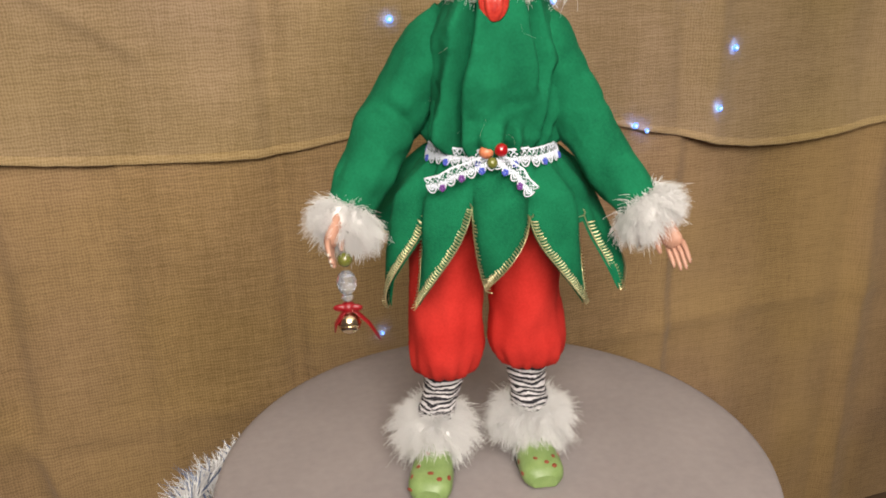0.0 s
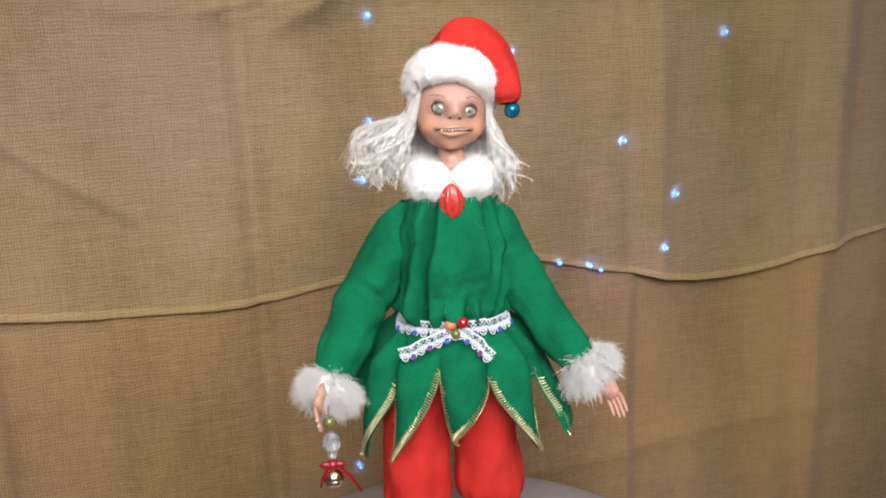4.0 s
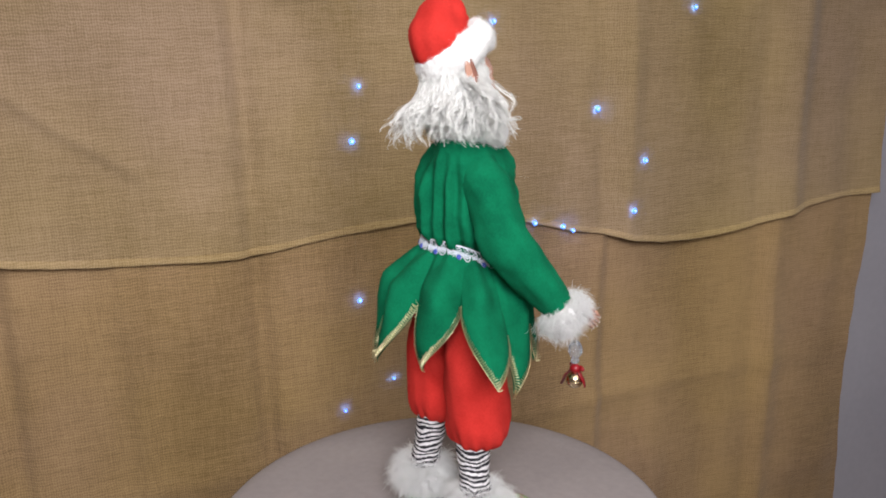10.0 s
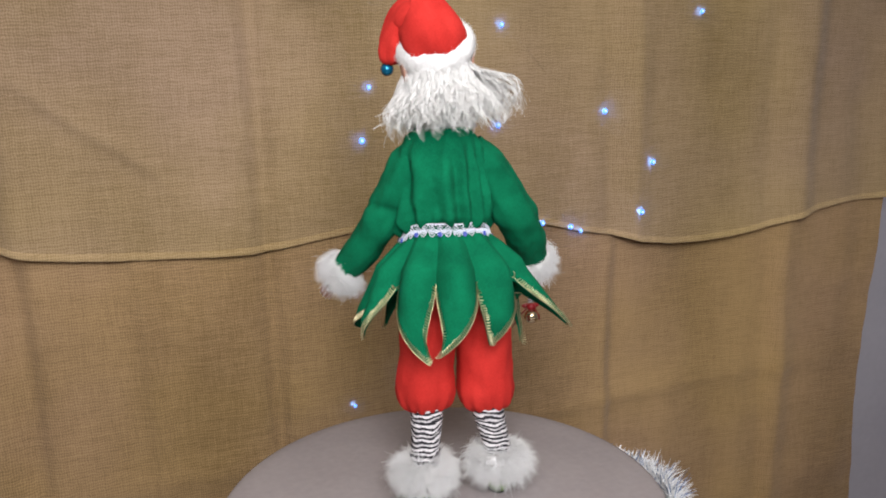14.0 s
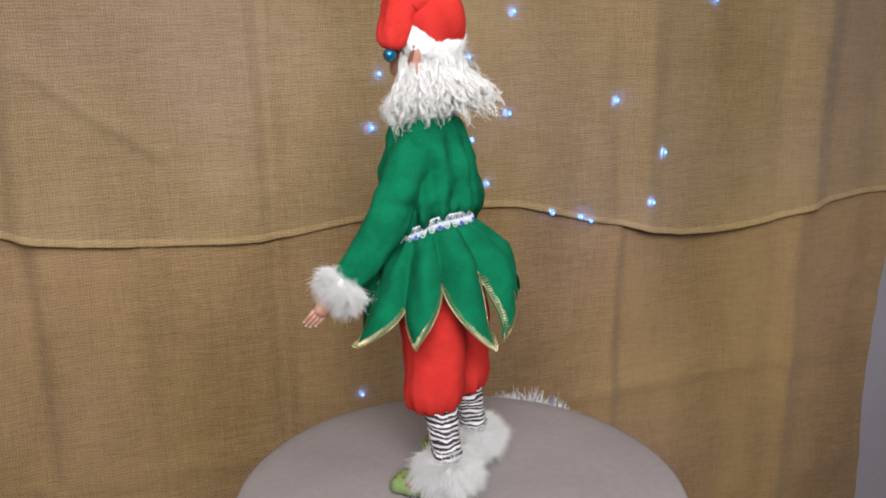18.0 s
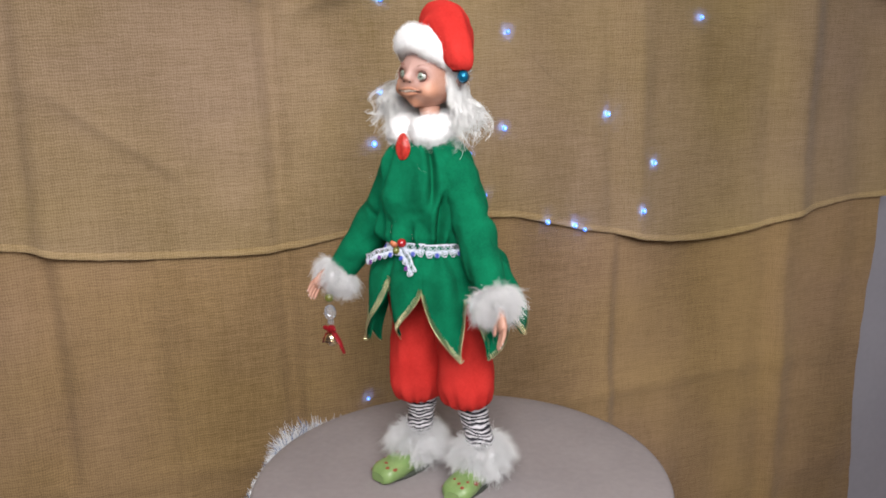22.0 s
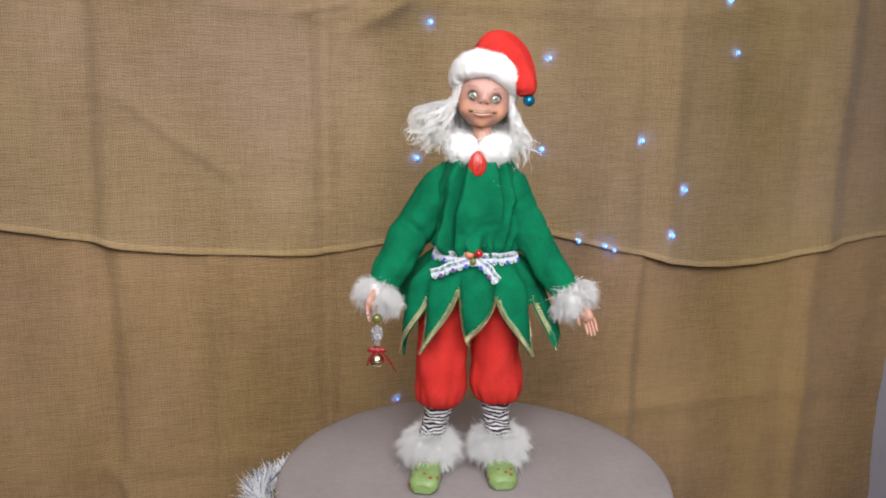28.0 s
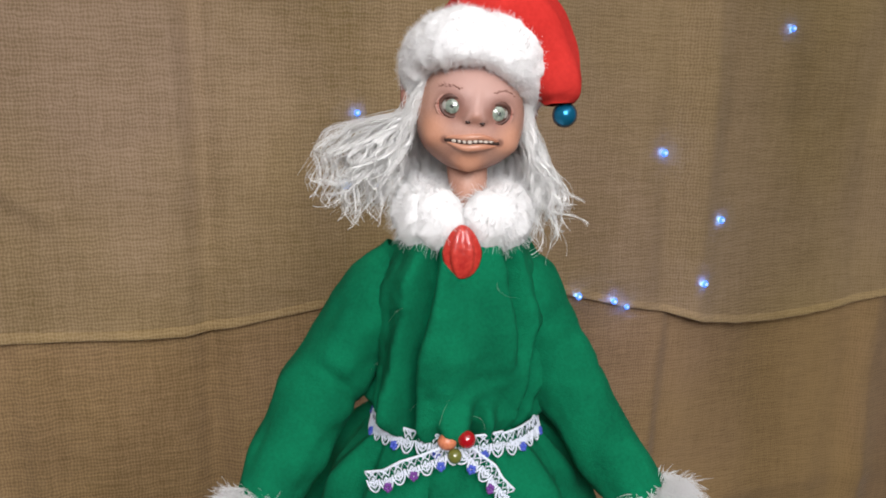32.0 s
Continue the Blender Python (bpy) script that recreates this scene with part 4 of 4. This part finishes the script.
BOW = [1 - (j / 12 - 1) ** 2 for j in range(25)]
d.tube(lip_line(-0.335, 0.0, 0.0000, 0.50), [0.0007 + 0.0005 * k for k in BOW], DARK, 8)
d.tube(lip_line(-0.300, 0.050, 0.0006, 0.48), [0.0004 + 0.0015 * k for k in BOW], LIP, 10)
d.tube(lip_line(-0.380, -0.075, 0.0006, 0.45), [0.0004 + 0.0020 * k for k in BOW], LIP, 10)
for j in range(8):
    t = (j - 3.5) / 3.5
    p = head_point(t * 0.33, -0.328 + 0.03 * t) + Vector((0, -0.0012 + 0.0005 * t * t, rng.gauss(0, 0.0003)))
    d.ball(p, (rng.uniform(0.0010, 0.0017), 0.0009, rng.uniform(0.0008, 0.0013)), TEETH, 8, 6)
for side in (-1, 1):
    d.ball(head_point(side * 0.12, 0.005) + Vector((0, 0.0002, -0.0001)), (0.0016, 0.0012, 0.0010), DARK, 8, 6)

# pointed ears
for side in (-1, 1):
    base = HEAD + Vector((side * 0.0355, 0.010, -0.001))
    rows = [(-0.012, 0.0035), (-0.007, 0.0065), (0.000, 0.0080), (0.008, 0.0070), (0.014, 0.0048), (0.019, 0.0024), (0.023, 0.0006)]
    d.tube([base + Vector((side * (0.002 + 0.18 * max(0, z)), 0.002 + 0.45 * max(0, z), z)) for z, _ in rows], [r for _, r in rows], SKIN, 12, flat=0.45, up=(1, 0, 0))
    d.tube([base + Vector((side * (0.0045 + 0.18 * max(0, z)), -0.0005 + 0.40 * max(0, z), z)) for z, _ in rows[1:6]], [r * 0.45 for _, r in rows[1:6]], SHADOW, 8, flat=0.4, up=(1, 0, 0))

# hair: a soft mass, with clumps of wavy strands over it
d.surf(48, 24, lambda u, v: HEAD + Vector(((0.0335 + 0.007 * smooth(0.2, 0.8, v) + 0.0016 * math.sin(u * 90 + 3 * math.sin(v * 5))) * math.sin((u - 0.5) * 3.5), 0.006 + (0.036 + 0.011 * smooth(0.2, 0.8, v) + 0.0016 * math.sin(u * 90 + 3 * math.sin(v * 5))) * math.cos((u - 0.5) * 3.5), 0.022 - (0.066 + 0.008 * noise.noise((u * 9, 0, 0))) * v)), PLUSH, close=False)


def clump(points, radius, count, wave, turns, end=0.4, width=0.00019, steps=20, core=0.0006):
    """Strands along a guide line, waving together and parting a little."""
    js = [HEAD + Vector(p) for p in points]
    ph, ph2 = rng.uniform(0, 6.28), rng.uniform(0, 6.28)
    line = []
    for k in range(steps + 1):
        t = k / steps * (len(js) - 1)
        i = min(int(t), len(js) - 2)
        e = t - i
        p0, p1, p2, p3 = js[max(i - 1, 0)], js[i], js[i + 1], js[min(i + 2, len(js) - 1)]
        line.append(0.5 * (2 * p1 + (p2 - p0) * e + (2 * p0 - 5 * p1 + 4 * p2 - p3) * e * e + (3 * p1 - p0 - 3 * p2 + p3) * e ** 3))
    if core:
        mid = [p + Vector((math.sin(w), math.sin(w + ph2), 0.4 * math.cos(w))) * wave * (0.25 + 0.75 * k / steps) for k, p in enumerate(line) for w in [turns * 6.28 * k / steps + ph]]
        d.tube(mid, [core * (1.0 - 0.75 * (k / steps) ** 1.5) * (1 + 0.25 * math.sin(k * 1.9 + ph)) for k in range(steps + 1)], LOCK, 7)
    for _ in range(int(count * 1.3)):
        off = Vector((rng.gauss(0, 1), rng.gauss(0, 1), rng.gauss(0, 1))) * radius * 0.6
        mine, short, own = rng.uniform(-0.9, 0.9), rng.uniform(0.6, 1.0), rng.uniform(0.7, 1.3)
        fly = Vector((rng.gauss(0, 1), rng.gauss(0, 1), rng.gauss(0, 1))) * (0.006 if rng.random() < 0.12 else 0.0012)
        last = int(steps * short)
        pts, rad = [], []
        for k in range(last + 1):
            t = k / steps
            amp = wave * own * (0.25 + 0.75 * t)
            w = turns * 6.28 * t + ph + mine
            pts.append(line[k] + off * (1 - (1 - end) * t) + fly * t * t + Vector((math.sin(w), math.sin(w + ph2), 0.4 * math.cos(w))) * amp)
            rad.append(width * (1 - 0.6 * t))
        d.tube(pts, rad, HAIR, 3, caps=False)


for k in range(64):                                    # down the back and sides
    a = -1.95 + 3.9 * (k + 0.5) / 64 + rng.gauss(0, 0.05)
    sx, cy = math.sin(a), math.cos(a)
    low = -rng.uniform(0.046, 0.074)
    g = rng.uniform(0.002, 0.026)
    clump([(0.033 * sx, 0.006 + 0.036 * cy, 0.018), (0.038 * sx, 0.006 + 0.042 * cy, -0.010), ((0.041 + g * 0.6) * sx, 0.008 + (0.045 + g) * cy, -0.036), ((0.044 + g * 0.8) * sx, 0.010 + (0.048 + g) * cy, low)],
          0.0030, 18, 0.0034, rng.uniform(2.2, 4), end=0.6, width=0.0002)
for k in range(20):                                    # blown out to one side
    y, e = rng.uniform(-0.002, 0.024), rng.gauss(0, 1)
    t = k / 19
    r = 0.042 + 0.046 * t
    clump([(-0.033, y, 0.008 + 0.001 * e), (-0.041, y + 0.002, -0.003), (-0.041 - r * 0.40, y + 0.004, -0.014 - 0.020 * (1 - t)), (-0.036 - r * 0.62, y + 0.003, -0.034 - 0.014 * (1 - t)), (-0.033 - r * 0.64, y, -0.054 - 0.022 * (1 - t) + 0.003 * e)],
          0.0022, 15, 0.0040, rng.uniform(2.6, 4.2), end=0.5, width=0.0002, steps=28)
for k in range(9):                                     # along the other cheek
    y, e = rng.uniform(-0.004, 0.014), rng.gauss(0, 1)
    clump([(0.034, y, 0.008), (0.038 + 0.0012 * k, y, -0.014), (0.039 + 0.0028 * k, y - 0.001, -0.038), (0.040 + 0.0034 * k, y - 0.002, -0.062 + 0.004 * e)], 0.0024, 18, 0.0028, rng.uniform(2.5, 4), end=0.5, width=0.0002)
for k in range(5):                                     # along the near cheek, over the ear
    y = rng.uniform(-0.010, 0.006)
    clump([(-0.033, y, 0.010), (-0.037 - 0.001 * k, y, -0.014), (-0.038 - 0.002 * k, y - 0.001, -0.036), (-0.037 - 0.003 * k, y - 0.002, -0.058)], 0.0024, 18, 0.0024, rng.uniform(2.5, 4), end=0.5, width=0.0002)
for side, x1, x2, z2 in ((1, 0.054, 0.078, -0.056), (1, 0.050, 0.066, -0.074), (1, 0.046, 0.052, -0.078), (1, 0.058, 0.070, -0.046), (-1, 0.060, 0.066, -0.072), (-1, 0.070, 0.092, -0.046), (-1, 0.066, 0.084, -0.062), (-1, 0.05, 0.052, -0.07)):   # long curly ends
    for _ in range(2):
        clump([(side * 0.036, 0.0, -0.002), (side * x1 * 0.92, -0.002, -0.024), (side * x1, -0.003, -0.044), (side * x2, -0.004, z2)], 0.0009, 12, 0.0052, rng.uniform(2.4, 3.4), end=0.5, steps=36, width=0.00022, core=0.0006)
for k in range(110):                                   # loose curls over the back
    a = rng.uniform(-1.9, 1.9)
    sx, cy = math.sin(a), math.cos(a)
    g = rng.uniform(0.006, 0.034)
    clump([(0.036 * sx, 0.006 + 0.039 * cy, rng.uniform(-0.01, 0.014)), (0.042 * sx, 0.007 + 0.046 * cy, -0.016), ((0.045 + g * 0.5) * sx, 0.008 + (0.048 + g * 0.7) * cy, -0.034), ((0.046 + g * 0.8) * sx, 0.010 + (0.050 + g) * cy, -rng.uniform(0.040, 0.068))],
          0.0010, 8, rng.uniform(0.003, 0.0062), rng.uniform(2, 3.6), end=0.6, steps=26, width=0.00022, core=0.0007)

# hat: fur brim, red felt bag folded over to the side, blue bell
tilt = Matrix.Rotation(radians(7), 3, "Y") @ Matrix.Rotation(radians(-32), 3, "X")
BRIM = HEAD + Vector((0, 0.007, 0.0285))


def brim(u, v):
    a, b = 2 * math.pi * u, 2 * math.pi * v
    r = 0.0155 + 0.0008 * math.sin(a * 5) + 0.0016 * noise.noise((math.cos(a) * 6, math.sin(a) * 6, math.sin(b) * 3)) + 0.0008 * noise.noise((math.cos(a) * 20, math.sin(a) * 20, math.sin(b) * 9))
    return BRIM + tilt @ Vector(((0.0335 + r * 0.8 * math.cos(b)) * math.cos(a), (0.035 + r * 0.8 * math.cos(b)) * math.sin(a), r * 1.12 * math.sin(b)))


d.surf(140, 40, brim, PLUSH)
for _ in range(7000):
    u, v = rng.random(), rng.uniform(-0.34, 0.34)
    p = brim(u, v)
    a, b = 2 * math.pi * u, 2 * math.pi * v
    nrm = tilt @ Vector((math.cos(a) * math.cos(b), math.sin(a) * math.cos(b), math.sin(b)))
    d.strand(p, nrm + Vector((rng.gauss(0, 0.4), rng.gauss(0, 0.4), rng.gauss(0, 0.4))), rng.uniform(0.0012, 0.0042), 0.00013, WHITE_FUR, rng, curl=0.2)
BAG = [(-0.005, 0.025, 0.532, 0.034), (-0.003, 0.031, 0.542, 0.0372), (-0.001, 0.034, 0.553, 0.0355), (0.002, 0.030, 0.567, 0.0300), (0.006, 0.026, 0.571, 0.0265), (0.015, 0.021, 0.570, 0.0245),
       (0.025, 0.014, 0.563, 0.0215), (0.034, 0.012, 0.552, 0.0185), (0.040, 0.010, 0.540, 0.0165), (0.044, 0.009, 0.529, 0.0140), (0.045, 0.008, 0.523, 0.0080)]


def bag(u, v):
    t = v * (len(BAG) - 1)
    i = min(int(t), len(BAG) - 2)
    e = t - i
    k = [Vector(BAG[min(max(i + o, 0), len(BAG) - 1)]) for o in (-1, 0, 1, 2)]
    q = 0.5 * (2 * k[1] + (k[2] - k[0]) * e + (2 * k[0] - 5 * k[1] + 4 * k[2] - k[3]) * e * e + (3 * k[1] - k[0] - 3 * k[2] + k[3]) * e ** 3)
    g = 0.5 * ((k[2] - k[0]) + 2 * (2 * k[0] - 5 * k[1] + 4 * k[2] - k[3]) * e + 3 * (3 * k[1] - k[0] - 3 * k[2] + k[3]) * e * e)
    ax = g.to_3d().normalized()
    s1 = (Vector((0, 1, 0)) - ax * ax.y).normalized()
    s2 = ax.cross(s1)
    a = 2 * math.pi * u
    r = q[3] * (1 + 0.13 * noise.noise((math.cos(a) * 1.5, math.sin(a) * 1.5, v * 5)) + 0.03 * math.sin(a * 5 + v * 9) - 0.16 * math.exp(-((v - 0.42) / 0.05) ** 2) * max(0, math.cos(a + 1.9)) + 0.035 * noise.noise((math.cos(a) * 4, math.sin(a) * 4, v * 14)) - 0.13 * math.exp(-((v - 0.30) / 0.05) ** 2) * max(0, math.cos(a - 2.6)))
    return q.to_3d() + Vector((0, -0.005, 0)) + s1 * r * 1.08 * math.cos(a) + s2 * r * math.sin(a)


d.surf(64, 80, bag, RED)
BELL = Vector((0.0500, 0.004, 0.5175))
d.ball(BELL, 0.0070, BELL_BLUE, 20, 14)
d.tube([BELL + Vector((0.0071 * math.cos(a), 0, 0.0071 * math.sin(a))) for a in [2 * math.pi * j / 24 for j in range(25)]], 0.0006, DARK, 5)

NOD = Matrix.Rotation(radians(6), 3, "Y")
for i in range(HEAD_START, len(d.v)):
    p = Vector(d.v[i])
    if p.z > 0.47 or i > HEAD_START + 60:
        d.v[i] = tuple(HEAD + Vector((0, 0, -0.02)) + NOD @ (p - HEAD - Vector((0, 0, -0.02))))

STAND = Matrix.Translation((-0.010, -0.026, 0)) @ Matrix.Rotation(radians(-16), 4, "Z") @ Matrix.Translation((-CX, -CY, 0))


def settle(p):
    q = STAND @ Vector(p)
    q.z += 0.008 * smooth(0.04, 0.16, q.z)
    return tuple(q)


def face_paint(spots):
    """Thin washes of darker paint round the given points."""
    b = SKIN.node_tree.nodes["Principled BSDF"]
    base = b.inputs["Base Color"].links[0].from_socket
    tc = node(SKIN, "ShaderNodeTexCoord")
    for place, size, colour, amount in spots:
        dist = SKIN.node_tree.nodes.new("ShaderNodeVectorMath")
        dist.operation = "DISTANCE"
        dist.inputs[1].default_value = place
        link(SKIN, tc.outputs["Object"], dist.inputs[0])
        wash = SKIN.node_tree.nodes.new("ShaderNodeMapRange")
        for key, value in (("From Min", size * 0.45), ("From Max", size), ("To Min", amount), ("To Max", 0.0)):
            wash.inputs[key].default_value = value
        link(SKIN, dist.outputs["Value"], wash.inputs["Value"])
        mix = SKIN.node_tree.nodes.new("ShaderNodeMixRGB")
        mix.inputs[2].default_value = (*colour, 1)
        link(SKIN, wash.outputs[0], mix.inputs[0])
        link(SKIN, base, mix.inputs[1])
        base = mix.outputs[0]
    link(SKIN, base, b.inputs["Base Color"])


def on_face(lon, lat):
    p = head_point(lon, lat)
    return settle(HEAD + Vector((0, 0, -0.02)) + NOD @ (p - HEAD - Vector((0, 0, -0.02))))


face_paint([(on_face(0, 0.55), 0.036, (0.5, 0.31, 0.27), 0.85), (on_face(-0.48, 0.20), 0.0135, (0.22, 0.095, 0.07), 0.75), (on_face(0.48, 0.17), 0.0135, (0.22, 0.095, 0.07), 0.75), (on_face(-0.8, -0.3), 0.017, (0.60, 0.27, 0.15), 0.45),
            (on_face(0.8, -0.3), 0.017, (0.60, 0.27, 0.15), 0.45), (on_face(0, 0.04), 0.005, (0.42, 0.18, 0.11), 0.5), (on_face(0.22, 0.1), 0.006, (0.3, 0.14, 0.1), 0.5), (on_face(-0.22, 0.1), 0.006, (0.3, 0.14, 0.1), 0.5),
            (on_face(-0.5, -0.35), 0.0032, (0.12, 0.05, 0.04), 0.7), (on_face(0.5, -0.30), 0.0032, (0.12, 0.05, 0.04), 0.7), (on_face(0, -0.85), 0.014, (0.66, 0.3, 0.17), 0.6), (on_face(0, -0.55), 0.006, (0.4, 0.19, 0.12), 0.5)])
d.v = [settle(p) for p in d.v]
doll = d.thing("elf_doll", "handmade elf doll in green felt tunic, red bloomers and red hat", "doll")
doll.location = (0, 0, TOP)

# ---- charm hanging from the doll's fingers ----
charm = new("bell_charm")
charm.location = (0, 0, TOP)
tagged(charm, "charm of glass beads, red ribbon and gold bell, hanging from fingers", "charm")
DANGLE = Vector((-0.132, -0.046, 0.240))
s = Shape()
s.ball(DANGLE, 0.0062, BEAD_GREEN, 16, 10)
part("green_bead", s, charm, "dark olive glass bead")
s = Shape()
s.ball(DANGLE + Vector((0, 0, -0.020)), (0.0084, 0.0078, 0.0108), CRYSTAL, 10, 7)
ob = part("crystal_bead", s, charm, "clear faceted glass bead")
for p in ob.data.polygons:
    p.use_smooth = False
s = Shape()
s.ball(DANGLE + Vector((0, 0, -0.033)), (0.005, 0.005, 0.004), CRYSTAL, 10, 6)
part("spacer_bead", s, charm, "small clear glass bead")
s = Shape()
knot = DANGLE + Vector((0, 0, -0.042))
s.ball(knot, (0.0065, 0.0055, 0.0055), RIBBON, 14, 8)
for dx, dy, l in ((0.9, -0.2, 0.028), (-0.6, -0.3, 0.02)):
    s.tube([knot, knot + Vector((dx * 0.008, dy * 0.008, -0.004)), knot + Vector((dx * 0.018, dy * 0.012, -0.013)), knot + Vector((dx * l, dy * 0.015, -l))], [0.003, 0.0035, 0.0034, 0.002], RIBBON, 8, flat=0.2)
for k in (-1, 1):
    s.ball(knot + Vector((k * 0.006, -0.003, 0.001)), (0.0062, 0.0022, 0.0032), RIBBON, 12, 8)
part("ribbon", s, charm, "dark red satin ribbon tied in a bow")
s = Shape()
bell = knot + Vector((0, 0, -0.0135))
s.ball(bell, (0.0095, 0.0095, 0.0095), BRASS, 20, 14)
s.tube([bell + Vector((0.0096 * math.cos(a), 0.0096 * math.sin(a), 0)) for a in [2 * math.pi * j / 24 for j in range(25)]], 0.0007, BRASS, 6)
s.tube([bell + Vector((-0.006, -0.0072, -0.003)), bell + Vector((0, -0.0096, -0.0015)), bell + Vector((0.006, -0.0072, -0.003))], 0.0009, DARK, 5)
part("bell", s, charm, "shiny gold jingle bell")
s = Shape()
s.tube([DANGLE + Vector((0, 0, 0.012)), DANGLE, knot, bell], 0.0005, WIRE, 5)
part("thread", s, charm)
for child in charm.children:
    child.data.transform(Matrix.Translation((0, 0, 0.008)) @ STAND)

# ---- turning ----
TURNS = [(0.0, 0), (3.5, 0), (4.5, 9), (5.5, 31), (6.0, 46), (6.5, 57), (7.0, 67), (7.5, 70), (8.0, 72), (8.5, 77), (9.0, 97), (9.5, 111), (10.0, 119), (10.5, 122), (11.0, 123), (11.5, 124),
         (12.0, 132), (12.5, 151), (13.0, 173), (13.5, 180), (14.5, 197), (15.5, 212), (16.0, 214), (16.5, 216), (17.0, 217), (17.5, 223), (18.0, 240), (18.5, 258), (19.0, 262), (19.5, 266), (20.0, 280),
         (20.5, 299), (21.0, 314), (21.5, 315), (22.0, 320), (22.5, 331), (23.0, 342), (23.5, 356), (24.0, 360), (32.0, 360)]
# the doll slides a little on the table as it is turned
SLIDE = [(0.0, 0.0, 0.0), (3.5, 0.0, 0.0), (5.5, 0.002, -0.003), (6.0, 0.005, -0.005), (7.0, 0.012, -0.005), (8.0, 0.015, -0.005), (9.0, 0.02, 0.0), (10.0, 0.012, 0.0), (11.0, 0.006, 0.0), (12.0, 0.007, 0.0), (13.5, 0.02, 0.0),
         (16.0, 0.002, 0.0), (19.0, 0.004, 0.0), (20.0, 0.012, 0.0), (20.5, 0.008, 0.0), (21.0, 0.001, 0.0), (22.0, 0.003, 0.0), (24.0, 0.001, 0.0), (25.0, -0.003, 0.0), (27.5, 0.0, 0.0), (32.0, 0.0, 0.0)]
# the table turns a little off its centre
DRIFT = [(0.0, -0.001, 0.002), (3.5, -0.001, 0.002), (6.0, -0.003, -0.004), (8.0, -0.003, -0.006), (11.0, -0.006, -0.014), (13.0, -0.002, -0.017), (16.0, 0.005, -0.006), (18.0, 0.010, -0.010),
         (20.0, 0.016, -0.008), (22.0, 0.0115, -0.0025), (24.0, 0.004, 0.0), (25.0, 0.010, 0.0015), (28.0, 0.003, -0.003), (32.0, 0.003, -0.003)]


def motions():
    for ob in (table, tinsel):
        walk(ob, [(t, pose(line_at([r[:2] for r in DRIFT], t), line_at([(r[0], r[2]) for r in DRIFT], t), TOP, 0, 0, a)) for t, a in TURNS])
    for ob in (doll, charm):
        walk(ob, [(t, pose(line_at([r[:2] for r in SLIDE], t), line_at([(r[0], r[2]) for r in SLIDE], t), TOP, 0, 0, a)) for t, a in TURNS])


motions()
